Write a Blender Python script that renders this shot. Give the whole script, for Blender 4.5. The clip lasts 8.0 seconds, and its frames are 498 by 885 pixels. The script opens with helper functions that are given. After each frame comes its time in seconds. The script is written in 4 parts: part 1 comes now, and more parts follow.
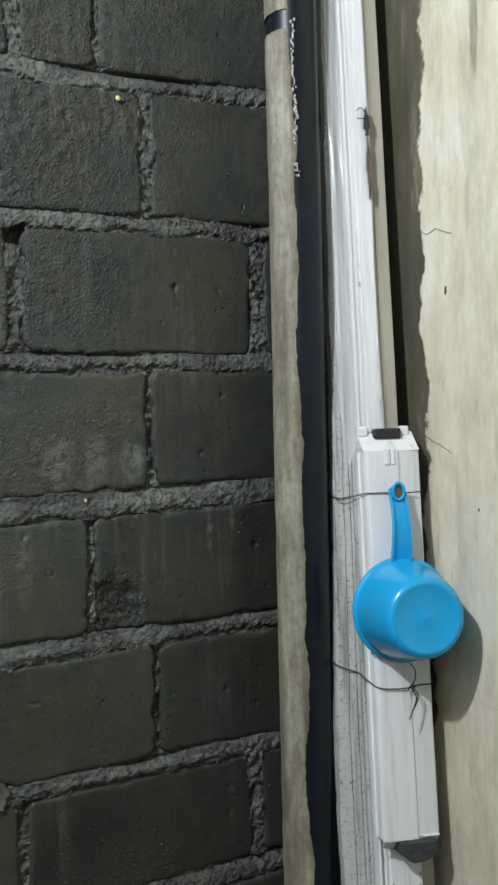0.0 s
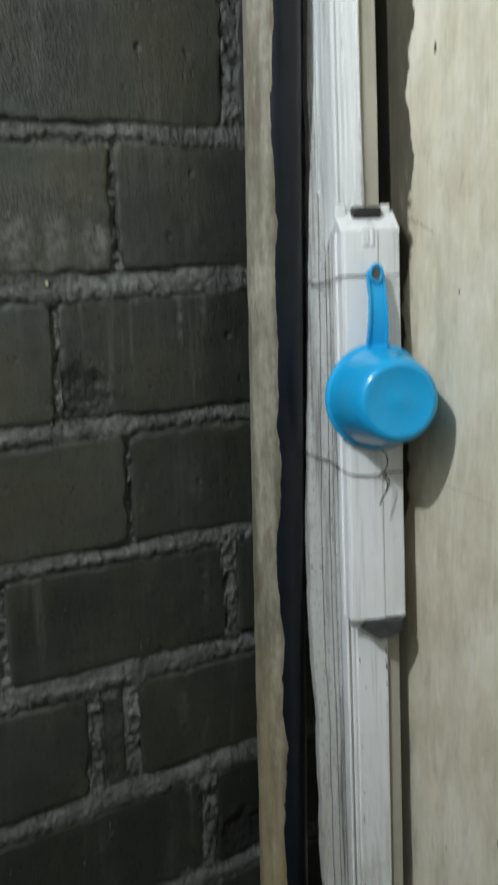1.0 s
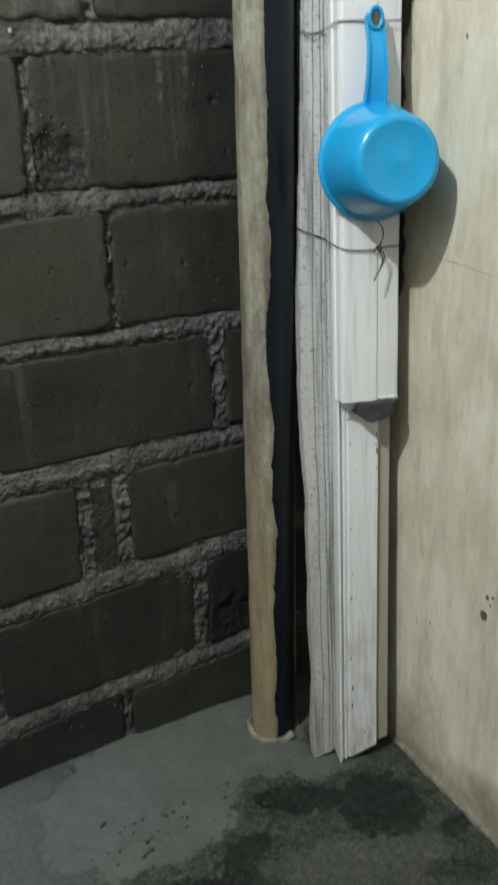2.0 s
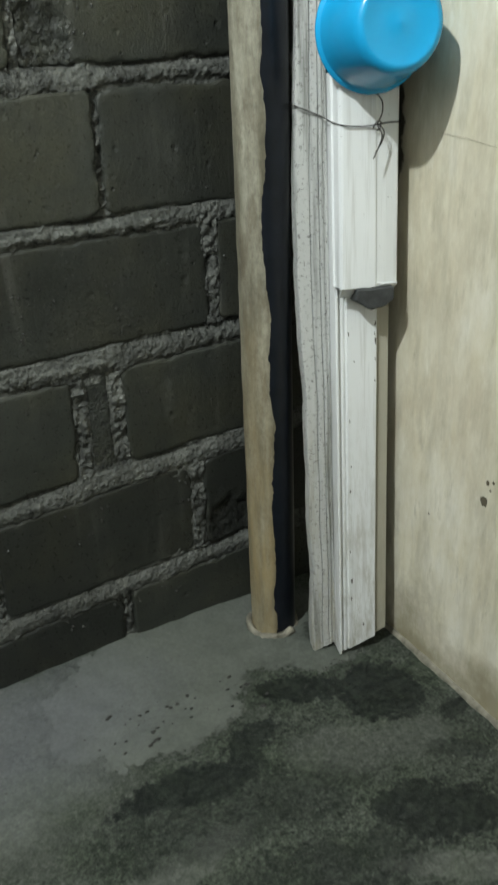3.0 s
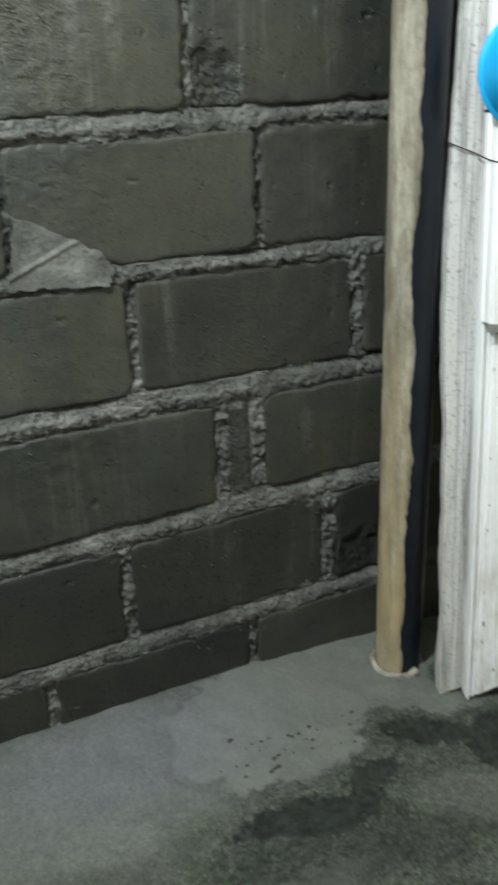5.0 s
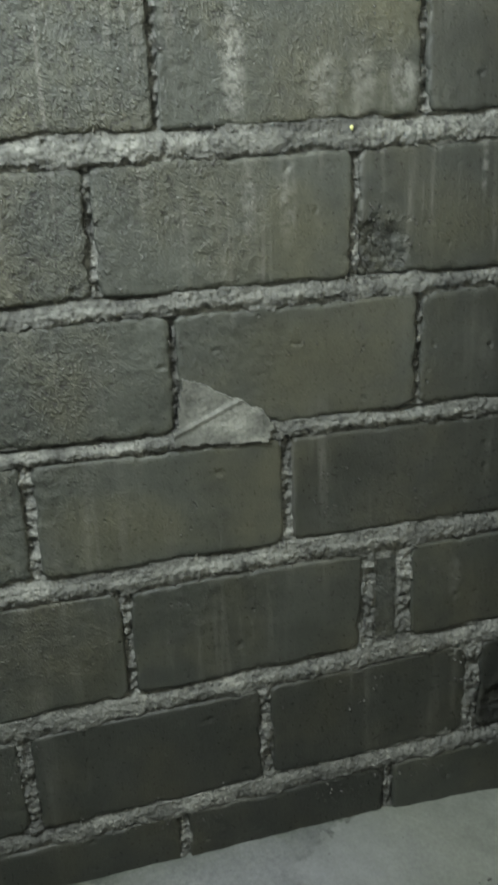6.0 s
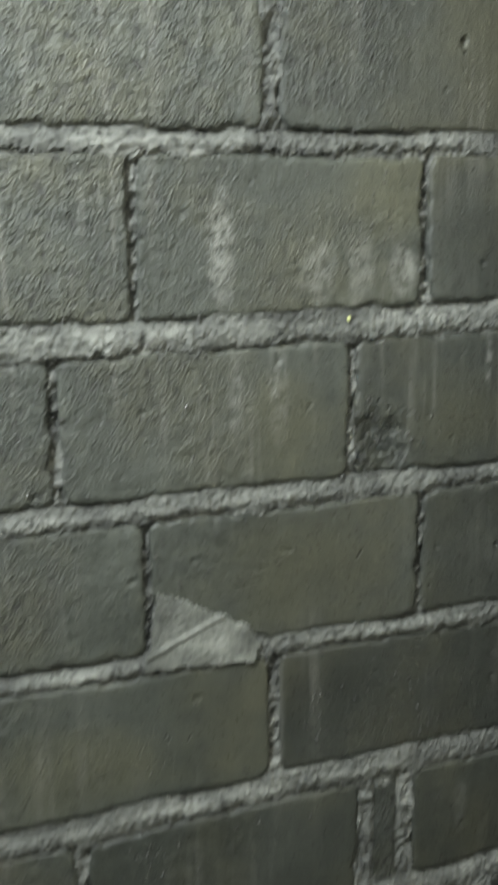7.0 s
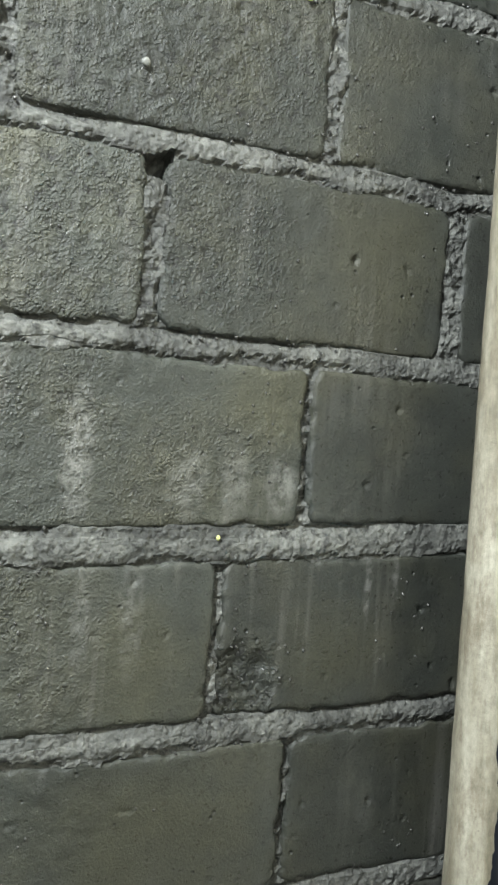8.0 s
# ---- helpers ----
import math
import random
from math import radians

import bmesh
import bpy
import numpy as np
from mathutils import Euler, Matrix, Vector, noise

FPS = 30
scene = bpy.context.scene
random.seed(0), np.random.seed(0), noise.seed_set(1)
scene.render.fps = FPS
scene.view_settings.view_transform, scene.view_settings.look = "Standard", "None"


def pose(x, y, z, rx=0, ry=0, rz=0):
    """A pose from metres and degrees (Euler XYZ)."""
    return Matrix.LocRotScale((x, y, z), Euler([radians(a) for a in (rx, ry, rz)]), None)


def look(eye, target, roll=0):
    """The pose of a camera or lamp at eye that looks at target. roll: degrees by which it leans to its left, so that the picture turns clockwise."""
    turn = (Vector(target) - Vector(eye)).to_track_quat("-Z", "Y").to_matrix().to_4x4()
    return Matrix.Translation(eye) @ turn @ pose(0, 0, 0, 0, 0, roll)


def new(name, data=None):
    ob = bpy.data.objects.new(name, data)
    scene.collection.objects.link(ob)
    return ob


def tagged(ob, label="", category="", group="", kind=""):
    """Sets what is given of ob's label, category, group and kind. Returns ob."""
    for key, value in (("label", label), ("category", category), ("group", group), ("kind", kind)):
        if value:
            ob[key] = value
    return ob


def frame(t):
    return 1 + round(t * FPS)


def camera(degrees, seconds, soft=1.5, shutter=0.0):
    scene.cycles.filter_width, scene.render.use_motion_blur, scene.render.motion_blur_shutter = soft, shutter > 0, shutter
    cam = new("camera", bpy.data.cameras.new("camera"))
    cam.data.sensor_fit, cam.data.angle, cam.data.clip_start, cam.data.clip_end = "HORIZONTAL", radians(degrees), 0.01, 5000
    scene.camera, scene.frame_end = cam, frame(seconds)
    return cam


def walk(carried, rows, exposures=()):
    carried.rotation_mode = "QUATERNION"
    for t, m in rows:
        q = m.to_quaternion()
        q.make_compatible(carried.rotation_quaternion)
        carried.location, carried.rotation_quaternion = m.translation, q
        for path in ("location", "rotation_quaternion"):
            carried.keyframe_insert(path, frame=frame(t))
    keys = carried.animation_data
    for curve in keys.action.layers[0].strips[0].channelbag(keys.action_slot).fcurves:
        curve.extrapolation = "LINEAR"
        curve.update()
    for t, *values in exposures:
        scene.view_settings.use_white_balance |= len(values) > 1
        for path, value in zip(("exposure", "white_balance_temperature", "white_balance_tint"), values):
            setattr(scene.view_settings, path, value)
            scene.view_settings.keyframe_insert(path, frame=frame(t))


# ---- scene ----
cam = camera(33.4, 8.0, soft=2.5, shutter=0.5)
PATH = [
    (0, (-0.436, -1.258, 1.279), (0.437, 0.541, 1.274), -1.2),
    (0.5, (-0.410, -1.268, 1.257), (0.447, 0.537, 1.173), -0.9),
    (1, (-0.389, -1.236, 1.192), (0.474, 0.526, 0.807), -1.1),
    (1.5, (-0.390, -1.214, 1.134), (0.479, 0.491, 0.552), -1.0),
    (2, (-0.388, -1.218, 1.088), (0.453, 0.438, 0.346), -1.3),
    (2.2, (-0.402, -1.209, 1.083), (0.448, 0.418, 0.290), -1.7),
    (3.3, (-0.415, -1.219, 1.007), (0.423, 0.334, 0.067), -1.7),
    (3.5, (-0.413, -1.224, 1.002), (0.424, 0.311, 0.031), -1.5),
    (4, (-0.421, -1.228, 0.990), (0.415, 0.309, 0.022), -1.4),
    (4.2, (-0.436, -1.226, 0.992), (0.396, 0.339, 0.062), -1.4),
    (4.5, (-0.443, -1.229, 0.998), (0.275, 0.440, 0.162), -2.0),
    (5, (-0.474, -1.228, 0.994), (0.158, 0.510, 0.232), -2.1),
    (5.2, (-0.475, -1.220, 1.009), (0.063, 0.569, 0.294), -2.1),
    (6.3, (-0.514, -1.151, 1.184), (-0.163, 0.717, 0.562), -1.5),
    (6.5, (-0.493, -1.120, 1.197), (-0.138, 0.754, 0.597), -0.3),
    (7, (-0.525, -0.989, 1.243), (0.017, 0.897, 0.857), -0.9),
    (7.5, (-0.547, -0.914, 1.280), (0.288, 0.895, 1.109), 2.0),
    (7.9, (-0.480, -0.860, 1.303), (0.367, 0.952, 1.291), 4.2),
    (8, (-0.478, -0.858, 1.304), (0.370, 0.954, 1.298), 4.25),
]
EXPOSURES = [(0.0, -0.15, 6300, 14), (1.0, -0.22, 6330, 13), (1.5, -0.06, 6400, 13), (2.2, 0.06, 6550, 11), (3.5, 0.45, 6550, 7), (4.0, 0.55, 6550, 7), (4.6, 0.72, 6400, 12), (5.2, 0.86, 6450, 10), (6.4, 1.09, 6500, 9), (7.2, 1.16, 6480, 11), (8.0, 1.20, 6460, 13)]
walk(cam, [(t, look(eye, target, roll)) for t, eye, target, roll in PATH], EXPOSURES)

# ---- light: one bare bulb, high on the open side of the room ----
world = bpy.data.worlds.new("night_room")
scene.world = world
world.use_nodes = True
world.node_tree.nodes["Background"].inputs[0].default_value = (0.55, 0.65, 0.8, 1)
world.node_tree.nodes["Background"].inputs[1].default_value = 0.02

bulb = bpy.data.lights.new("bulb_light", "POINT")
bulb.energy, bulb.color, bulb.shadow_soft_size = 180.0, (0.92, 1.0, 1.02), 0.03
new("bulb_light", bulb).location = (-1.3, -1.02, 2.55)


# ---- materials ----
def material(name):
    mat = bpy.data.materials.new(name)
    mat.use_nodes = True
    return mat, mat.node_tree, mat.node_tree.nodes["Principled BSDF"]


def node(tree, kind, **sets):
    n = tree.nodes.new(kind)
    for key, value in sets.items():
        n.inputs[key.replace("_", " ")].default_value = value
    return n


def coords(tree, scale=(1, 1, 1)):
    tc, mp = tree.nodes.new("ShaderNodeTexCoord"), tree.nodes.new("ShaderNodeMapping")
    mp.inputs["Scale"].default_value = scale
    tree.links.new(tc.outputs["Object"], mp.inputs["Vector"])
    return mp.outputs["Vector"]


def noisy(tree, vec, scale, detail=4.0, rough=0.55, distortion=0.0):
    n = node(tree, "ShaderNodeTexNoise", Scale=scale, Detail=detail, Roughness=rough, Distortion=distortion)
    tree.links.new(vec, n.inputs["Vector"])
    return n.outputs["Fac"]


def pebbles(tree, vec, scale, rand=1.0):
    """1 in the middle of each grain, falling towards its rim."""
    n = node(tree, "ShaderNodeTexVoronoi", Scale=scale, Randomness=rand)
    n.feature = "SMOOTH_F1"
    n.inputs["Smoothness"].default_value = 0.35
    tree.links.new(vec, n.inputs["Vector"])
    return maths(tree, "SUBTRACT", 1.0, n.outputs["Distance"], clamp=True)


def grains(tree, vec, scale, reach=0.45):
    """Single rounded grains, standing apart."""
    n = node(tree, "ShaderNodeTexVoronoi", Scale=scale, Randomness=1.0)
    tree.links.new(vec, n.inputs["Vector"])
    return maths(tree, "MULTIPLY_ADD", n.outputs["Distance"], -1.0 / reach, 1.0, clamp=True)


def ramp(tree, fac, *stops):
    r = tree.nodes.new("ShaderNodeValToRGB")
    while len(r.color_ramp.elements) < len(stops):
        r.color_ramp.elements.new(0.5)
    for e, (at, c) in zip(r.color_ramp.elements, stops):
        e.position, e.color = at, (*((c,) * 3 if isinstance(c, float) else c), 1)
    tree.links.new(fac, r.inputs["Fac"])
    return r.outputs["Color"]


def mix(tree, fac, a, b, mode="MIX"):
    m = tree.nodes.new("ShaderNodeMix")
    m.data_type, m.blend_type = "RGBA", mode
    for socket, value in ((m.inputs[0], fac), (m.inputs[6], a), (m.inputs[7], b)):
        if isinstance(value, (int, float)):
            socket.default_value = value
        elif isinstance(value, tuple):
            socket.default_value = (*value, 1)
        else:
            tree.links.new(value, socket)
    return m.outputs[2]


def maths(tree, op, a, b=0.0, c=0.0, clamp=False):
    m = tree.nodes.new("ShaderNodeMath")
    m.operation, m.use_clamp = op, clamp
    for socket, value in zip(m.inputs, (a, b, c)):
        if isinstance(value, (int, float)):
            socket.default_value = value
        else:
            tree.links.new(value, socket)
    return m.outputs[0]


def axis_of(tree, which):
    tc, sp = tree.nodes.new("ShaderNodeTexCoord"), tree.nodes.new("ShaderNodeSeparateXYZ")
    tree.links.new(tc.outputs["Object"], sp.inputs[0])
    return sp.outputs[which]


def bump(tree, bsdf, height, strength=0.4, distance=0.003):
    b = node(tree, "ShaderNodeBump", Strength=strength, Distance=distance)
    tree.links.new(height, b.inputs["Height"])
    tree.links.new(b.outputs["Normal"], bsdf.inputs["Normal"])


def wet_block():
    mat, tree, bsdf = material("wet_concrete_block")
    v = coords(tree)
    x, z = axis_of(tree, 0), axis_of(tree, 2)
    info = tree.nodes.new("ShaderNodeObjectInfo")
    col = ramp(tree, noisy(tree, v, 4.0, 5, 0.6), (0.3, (0.0235, 0.0262, 0.0215)), (0.7, (0.050, 0.054, 0.046)))
    olive = ramp(tree, noisy(tree, v, 6.0, 3), (0.45, 0.0), (0.66, 0.7))
    col = mix(tree, olive, col, (0.052, 0.051, 0.034))
    # brown-olive algae on single blocks
    for cx, cz, rx, rz in ((0.103, 1.546, 0.10, 0.08), (-0.053, 1.350, 0.07, 0.06), (-0.17, 0.871, 0.13, 0.08), (-0.486, 0.628, 0.12, 0.06), (0.05, 1.06, 0.08, 0.06), (-0.19, 1.05, 0.06, 0.07)):
        ex = maths(tree, "DIVIDE", maths(tree, "SUBTRACT", x, cx), rx)
        ez = maths(tree, "DIVIDE", maths(tree, "SUBTRACT", z, cz), rz)
        d = maths(tree, "ADD", maths(tree, "ADD", maths(tree, "MULTIPLY", ex, ex), maths(tree, "MULTIPLY", ez, ez)), maths(tree, "MULTIPLY_ADD", noisy(tree, v, 14.0, 4), 1.4, -0.7))
        col = mix(tree, maths(tree, "MULTIPLY", maths(tree, "MULTIPLY_ADD", d, -0.55, 0.75, clamp=True), 0.85), col, (0.052, 0.0515, 0.033))
    # coarse open skin high up and away from the corner
    high = maths(tree, "MULTIPLY_ADD", z, 0.55, -0.745)
    out = maths(tree, "MULTIPLY_ADD", x, -1.1, noisy(tree, v, 6.0, 3))
    coarse = maths(tree, "MULTIPLY_ADD", maths(tree, "ADD", high, out), 3.2, -1.85, clamp=True)
    for cx, cz, rx, rz, much in ((-0.062, 1.02, 0.055, 0.065, 0.8), (0.20, 0.19, 0.07, 0.07, 0.8), (-0.05, 0.60, 0.10, 0.05, 0.3), (-0.042, 0.455, 0.04, 0.14, 1.0), (-0.30, 0.30, 0.12, 0.08, 0.25), (-0.13, 1.74, 0.17, 0.13, 1.0), (-0.13, 1.52, 0.10, 0.11, 0.9), (-0.13, 1.29, 0.12, 0.06, 0.5)):
        ex = maths(tree, "DIVIDE", maths(tree, "SUBTRACT", x, cx), rx)
        ez = maths(tree, "DIVIDE", maths(tree, "SUBTRACT", z, cz), rz)
        d = maths(tree, "ADD", maths(tree, "ADD", maths(tree, "MULTIPLY", ex, ex), maths(tree, "MULTIPLY", ez, ez)), maths(tree, "MULTIPLY_ADD", noisy(tree, v, 38.0, 5, 0.65), 2.6, -1.3))
        coarse = maths(tree, "MAXIMUM", coarse, maths(tree, "MULTIPLY", maths(tree, "MULTIPLY_ADD", d, -1.4, 1.4, clamp=True), much))
    grain = noisy(tree, v, 330.0, 4, 0.6)
    # crumbs of several sizes, standing out singly
    warp = node(tree, "ShaderNodeTexNoise", Scale=45.0, Detail=2.0)
    tree.links.new(v, warp.inputs["Vector"])
    bent = tree.nodes.new("ShaderNodeVectorMath")
    bent.operation = "MULTIPLY_ADD"
    tree.links.new(warp.outputs["Color"], bent.inputs[0])
    bent.inputs[1].default_value = (0.008, 0.008, 0.008)
    tree.links.new(v, bent.inputs[2])
    loose = ramp(tree, noisy(tree, v, 55.0, 3, 0.6), (0.40, 0.25), (0.56, 1.0))
    crumbs = maths(tree, "MULTIPLY", maths(tree, "MULTIPLY_ADD", grains(tree, bent.outputs[0], 150.0), 0.34, maths(tree, "MULTIPLY", grains(tree, bent.outputs[0], 300.0, 0.55), 0.26)), loose)
    crumbs = maths(tree, "ADD", crumbs, maths(tree, "MULTIPLY_ADD", noisy(tree, v, 70.0, 5, 0.62), 0.75, -0.08))
    stones = maths(tree, "MULTIPLY_ADD", pebbles(tree, v, 85.0), 4.0, -2.95, clamp=True)
    stones = maths(tree, "MULTIPLY", stones, ramp(tree, noisy(tree, v, 40.0, 3), (0.48, 0.0), (0.6, 1.0)))
    crumbs = maths(tree, "MULTIPLY_ADD", stones, 0.25, crumbs)
    coarse = maths(tree, "MULTIPLY", coarse, ramp(tree, noisy(tree, v, 17.0, 4, 0.6), (0.30, 0.4), (0.5, 1.0)))
    # single pores and flecks in the smooth skin
    pores = maths(tree, "MULTIPLY", maths(tree, "MULTIPLY_ADD", pebbles(tree, v, 48.0), 9.0, -7.7, clamp=True), ramp(tree, noisy(tree, v, 31.0, 2), (0.52, 0.0), (0.58, 1.0)))
    col = mix(tree, 0.35, col, ramp(tree, noisy(tree, v, 24.0, 6, 0.75), (0.35, (0.28, 0.28, 0.28)), (0.65, (0.72, 0.72, 0.70))), "OVERLAY")
    # pores blackened where the bump sinks: their shade put into the colour
    col = mix(tree, maths(tree, "MULTIPLY", pores, 0.7), col, (0.010, 0.010, 0.009))
    col = mix(tree, 0.5, col, ramp(tree, grain, (0.35, (0.32, 0.32, 0.31)), (0.7, (0.72, 0.72, 0.70))), "OVERLAY")
    # crumb tops lightened and hollows darkened, relief shading painted in
    col = mix(tree, maths(tree, "MULTIPLY", coarse, ramp(tree, crumbs, (0.46, 0.0), (0.70, 0.6))), col, (0.095, 0.097, 0.089))
    col = mix(tree, maths(tree, "MULTIPLY", coarse, ramp(tree, crumbs, (0.22, 0.8), (0.31, 0.0))), col, (0.012, 0.012, 0.011))
    # lime washed down from the bed joints
    streak = noisy(tree, coords(tree, (36, 36, 2.0)), 1.0, 4, 0.65)
    where = ramp(tree, noisy(tree, v, 3.1, 3), (0.44, 0.0), (0.62, 1.0))
    col = mix(tree, maths(tree, "MULTIPLY", ramp(tree, streak, (0.53, 0.0), (0.72, 0.75)), where), col, (0.13, 0.128, 0.112))
    # single runs and blooms of lime
    wx = maths(tree, "MULTIPLY_ADD", noisy(tree, v, 30.0, 5, 0.7), 0.016, -0.008)
    for cx, cz, rx, rz, much in ((0.099, 1.130, 0.006, 0.052, 1.2), (0.139, 1.142, 0.007, 0.040, 1.0), (-0.257, 1.10, 0.012, 0.085, 0.55), (-0.202, 1.11, 0.016, 0.085, 0.5), (-0.272, 1.275, 0.020, 0.085, 1.2),
                                 (-0.030, 1.252, 0.026, 0.040, 1.1), (-0.148, 1.25, 0.03, 0.05, 0.6), (-0.09, 1.25, 0.025, 0.05, 0.6), (0.08, 0.465, 0.014, 0.05, 0.6), (0.12, 0.86, 0.02, 0.04, 0.35)):
        ex = maths(tree, "DIVIDE", maths(tree, "SUBTRACT", maths(tree, "ADD", x, wx), cx), rx)
        ez = maths(tree, "DIVIDE", maths(tree, "SUBTRACT", maths(tree, "ADD", z, wx), cz), rz)
        d = maths(tree, "ADD", maths(tree, "MULTIPLY", ex, ex), maths(tree, "MULTIPLY", ez, ez))
        bloom = maths(tree, "MULTIPLY", maths(tree, "SUBTRACT", 1.0, d, clamp=True), maths(tree, "MULTIPLY", ramp(tree, noisy(tree, v, 70.0, 4, 0.7), (0.42, 0.05), (0.60, 0.7)), much))
        col = mix(tree, bloom, col, (0.17, 0.17, 0.155))
    # object alpha carries each block's painted fall-off of light
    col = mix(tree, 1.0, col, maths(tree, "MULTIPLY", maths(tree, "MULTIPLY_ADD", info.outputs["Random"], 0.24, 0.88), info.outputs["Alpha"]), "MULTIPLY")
    tree.links.new(col, bsdf.inputs["Base Color"])
    # beads of water lie in single pores of the dull skin
    film = ramp(tree, noisy(tree, v, 150.0, 2), (0.60, 0.0), (0.66, 1.0))
    dull = maths(tree, "MULTIPLY_ADD", coarse, 0.12, ramp(tree, noisy(tree, v, 14.0, 4), (0.3, 0.44), (0.75, 0.62)))
    tree.links.new(mix(tree, film, dull, (0.2, 0.2, 0.2)), bsdf.inputs["Roughness"])
    bsdf.inputs["Specular IOR Level"].default_value = 0.4
    h = maths(tree, "ADD", maths(tree, "MULTIPLY", grain, 0.35), maths(tree, "MULTIPLY", maths(tree, "MULTIPLY", crumbs, 1.6), maths(tree, "ADD", coarse, 0.13)))
    h = maths(tree, "MULTIPLY_ADD", pores, -0.6, h)
    bump(tree, bsdf, h, 0.9, 0.0038)
    return mat


def mortar_mat(name="damp_mortar", lift=1.0, pitted=0.85):
    mat, tree, bsdf = material(name)
    v = coords(tree)
    col = ramp(tree, maths(tree, "ADD", maths(tree, "MULTIPLY", noisy(tree, v, 26.0, 5, 0.65), 0.45), maths(tree, "MULTIPLY", noisy(tree, v, 7.0, 4), 0.55)), (0.38, (0.030 * lift, 0.031 * lift, 0.028 * lift)), (0.50, (0.072 * lift, 0.074 * lift, 0.067 * lift)), (0.62, (0.130 * lift, 0.132 * lift, 0.120 * lift)))
    grain = noisy(tree, v, 170.0, 6, 0.74)
    # shade in the mortar's pits, painted dark where the relief is low
    pits = ramp(tree, noisy(tree, v, 75.0, 5, 0.7), (0.36, pitted), (0.46, 0.0))
    col = mix(tree, pits, col, (0.014, 0.014, 0.012))
    col = mix(tree, 0.65, col, ramp(tree, grain, (0.35, (0.3, 0.3, 0.29)), (0.7, (0.78, 0.78, 0.75))), "OVERLAY")
    tree.links.new(col, bsdf.inputs["Base Color"])
    tree.links.new(ramp(tree, noisy(tree, v, 110.0, 3), (0.42, 0.70), (0.60, 0.55), (0.66, 0.14)), bsdf.inputs["Roughness"])
    bump(tree, bsdf, maths(tree, "MULTIPLY_ADD", grains(tree, v, 130.0, 0.5), 0.7, maths(tree, "ADD", grain, noisy(tree, v, 75.0, 5, 0.7))), pitted, 0.0036)
    return mat


def plaster_mat():
    mat, tree, bsdf = material("cream_painted_plaster")
    v = coords(tree)
    col = ramp(tree, noisy(tree, v, 3.5, 4), (0.3, (0.565, 0.51, 0.395)), (0.7, (0.735, 0.695, 0.59)))
    brush = noisy(tree, coords(tree, (26, 26, 3.2)), 1.0, 6, 0.7)
    col = mix(tree, ramp(tree, brush, (0.42, 0.0), (0.66, 0.45)), col, (0.45, 0.42, 0.32))
    col = mix(tree, 0.6, col, ramp(tree, noisy(tree, coords(tree, (1, 1, 0.45)), 24.0, 7, 0.72), (0.32, (0.36, 0.35, 0.31)), (0.68, (0.62, 0.62, 0.61))), "OVERLAY")
    dabs = noisy(tree, coords(tree, (40, 40, 11)), 1.0, 5, 0.7)
    col = mix(tree, ramp(tree, dabs, (0.58, 0.0), (0.70, 0.5)), col, (0.36, 0.33, 0.235))
    col = mix(tree, ramp(tree, dabs, (0.30, 0.45), (0.42, 0.0)), col, (0.74, 0.71, 0.62))
    grime = noisy(tree, coords(tree, (14, 14, 3.5)), 1.0, 5, 0.7)
    col = mix(tree, ramp(tree, grime, (0.50, 0.0), (0.78, 0.75)), col, (0.30, 0.27, 0.185))
    z0 = axis_of(tree, 2)
    tide = maths(tree, "MULTIPLY_ADD", maths(tree, "ADD", z0, maths(tree, "MULTIPLY_ADD", noisy(tree, v, 8.0, 6, 0.7), 0.34, -0.17)), -9.0, 1.1, clamp=True)
    col = mix(tree, maths(tree, "MULTIPLY", tide, 0.75), col, (0.22, 0.185, 0.105))
    # unpainted strip of bare cement beside the corner, with a ragged paint edge, from waist height up
    y, z = axis_of(tree, 1), axis_of(tree, 2)
    wob = maths(tree, "MULTIPLY_ADD", noisy(tree, coords(tree, (1, 1, 1)), 5.0, 7, 0.66), 0.11, -0.055)
    edge = maths(tree, "ADD", y, wob)
    bare = maths(tree, "MULTIPLY", maths(tree, "MULTIPLY_ADD", edge, 220.0, 0.197 * 220, clamp=True),
                 maths(tree, "MULTIPLY_ADD", maths(tree, "ADD", z, wob), 9.0, -0.72 * 9, clamp=True))
    cement = ramp(tree, noisy(tree, coords(tree, (26, 26, 5)), 1.0, 5, 0.7), (0.3, (0.050, 0.045, 0.030)), (0.58, (0.095, 0.086, 0.058)), (0.72, (0.24, 0.22, 0.165)))
    for cy, cz, ry, rz in ((-0.322, 1.90, 0.011, 0.11), (-0.30, 1.62, 0.006, 0.05), (-0.40, 1.35, 0.008, 0.09)):
        ey = maths(tree, "DIVIDE", maths(tree, "SUBTRACT", maths(tree, "ADD", y, maths(tree, "MULTIPLY", wob, 0.25)), cy), ry)
        ez = maths(tree, "DIVIDE", maths(tree, "SUBTRACT", z, cz), rz)
        d = maths(tree, "ADD", maths(tree, "MULTIPLY", ey, ey), maths(tree, "MULTIPLY", ez, ez))
        col = mix(tree, maths(tree, "MULTIPLY", maths(tree, "MULTIPLY_ADD", d, -2.0, 2.0, clamp=True), ramp(tree, brush, (0.35, 0.1), (0.6, 0.85 if cz > 1.8 else 0.3))), col, (0.17, 0.16, 0.11))
    col = mix(tree, bare, col, cement)
    tree.links.new(col, bsdf.inputs["Base Color"])
    bsdf.inputs["Roughness"].default_value = 0.55
    h = maths(tree, "ADD", maths(tree, "MULTIPLY", noisy(tree, v, 60.0, 5, 0.6), 0.6), maths(tree, "MULTIPLY", bare, -0.5))
    bump(tree, bsdf, h, 0.3, 0.003)
    return mat


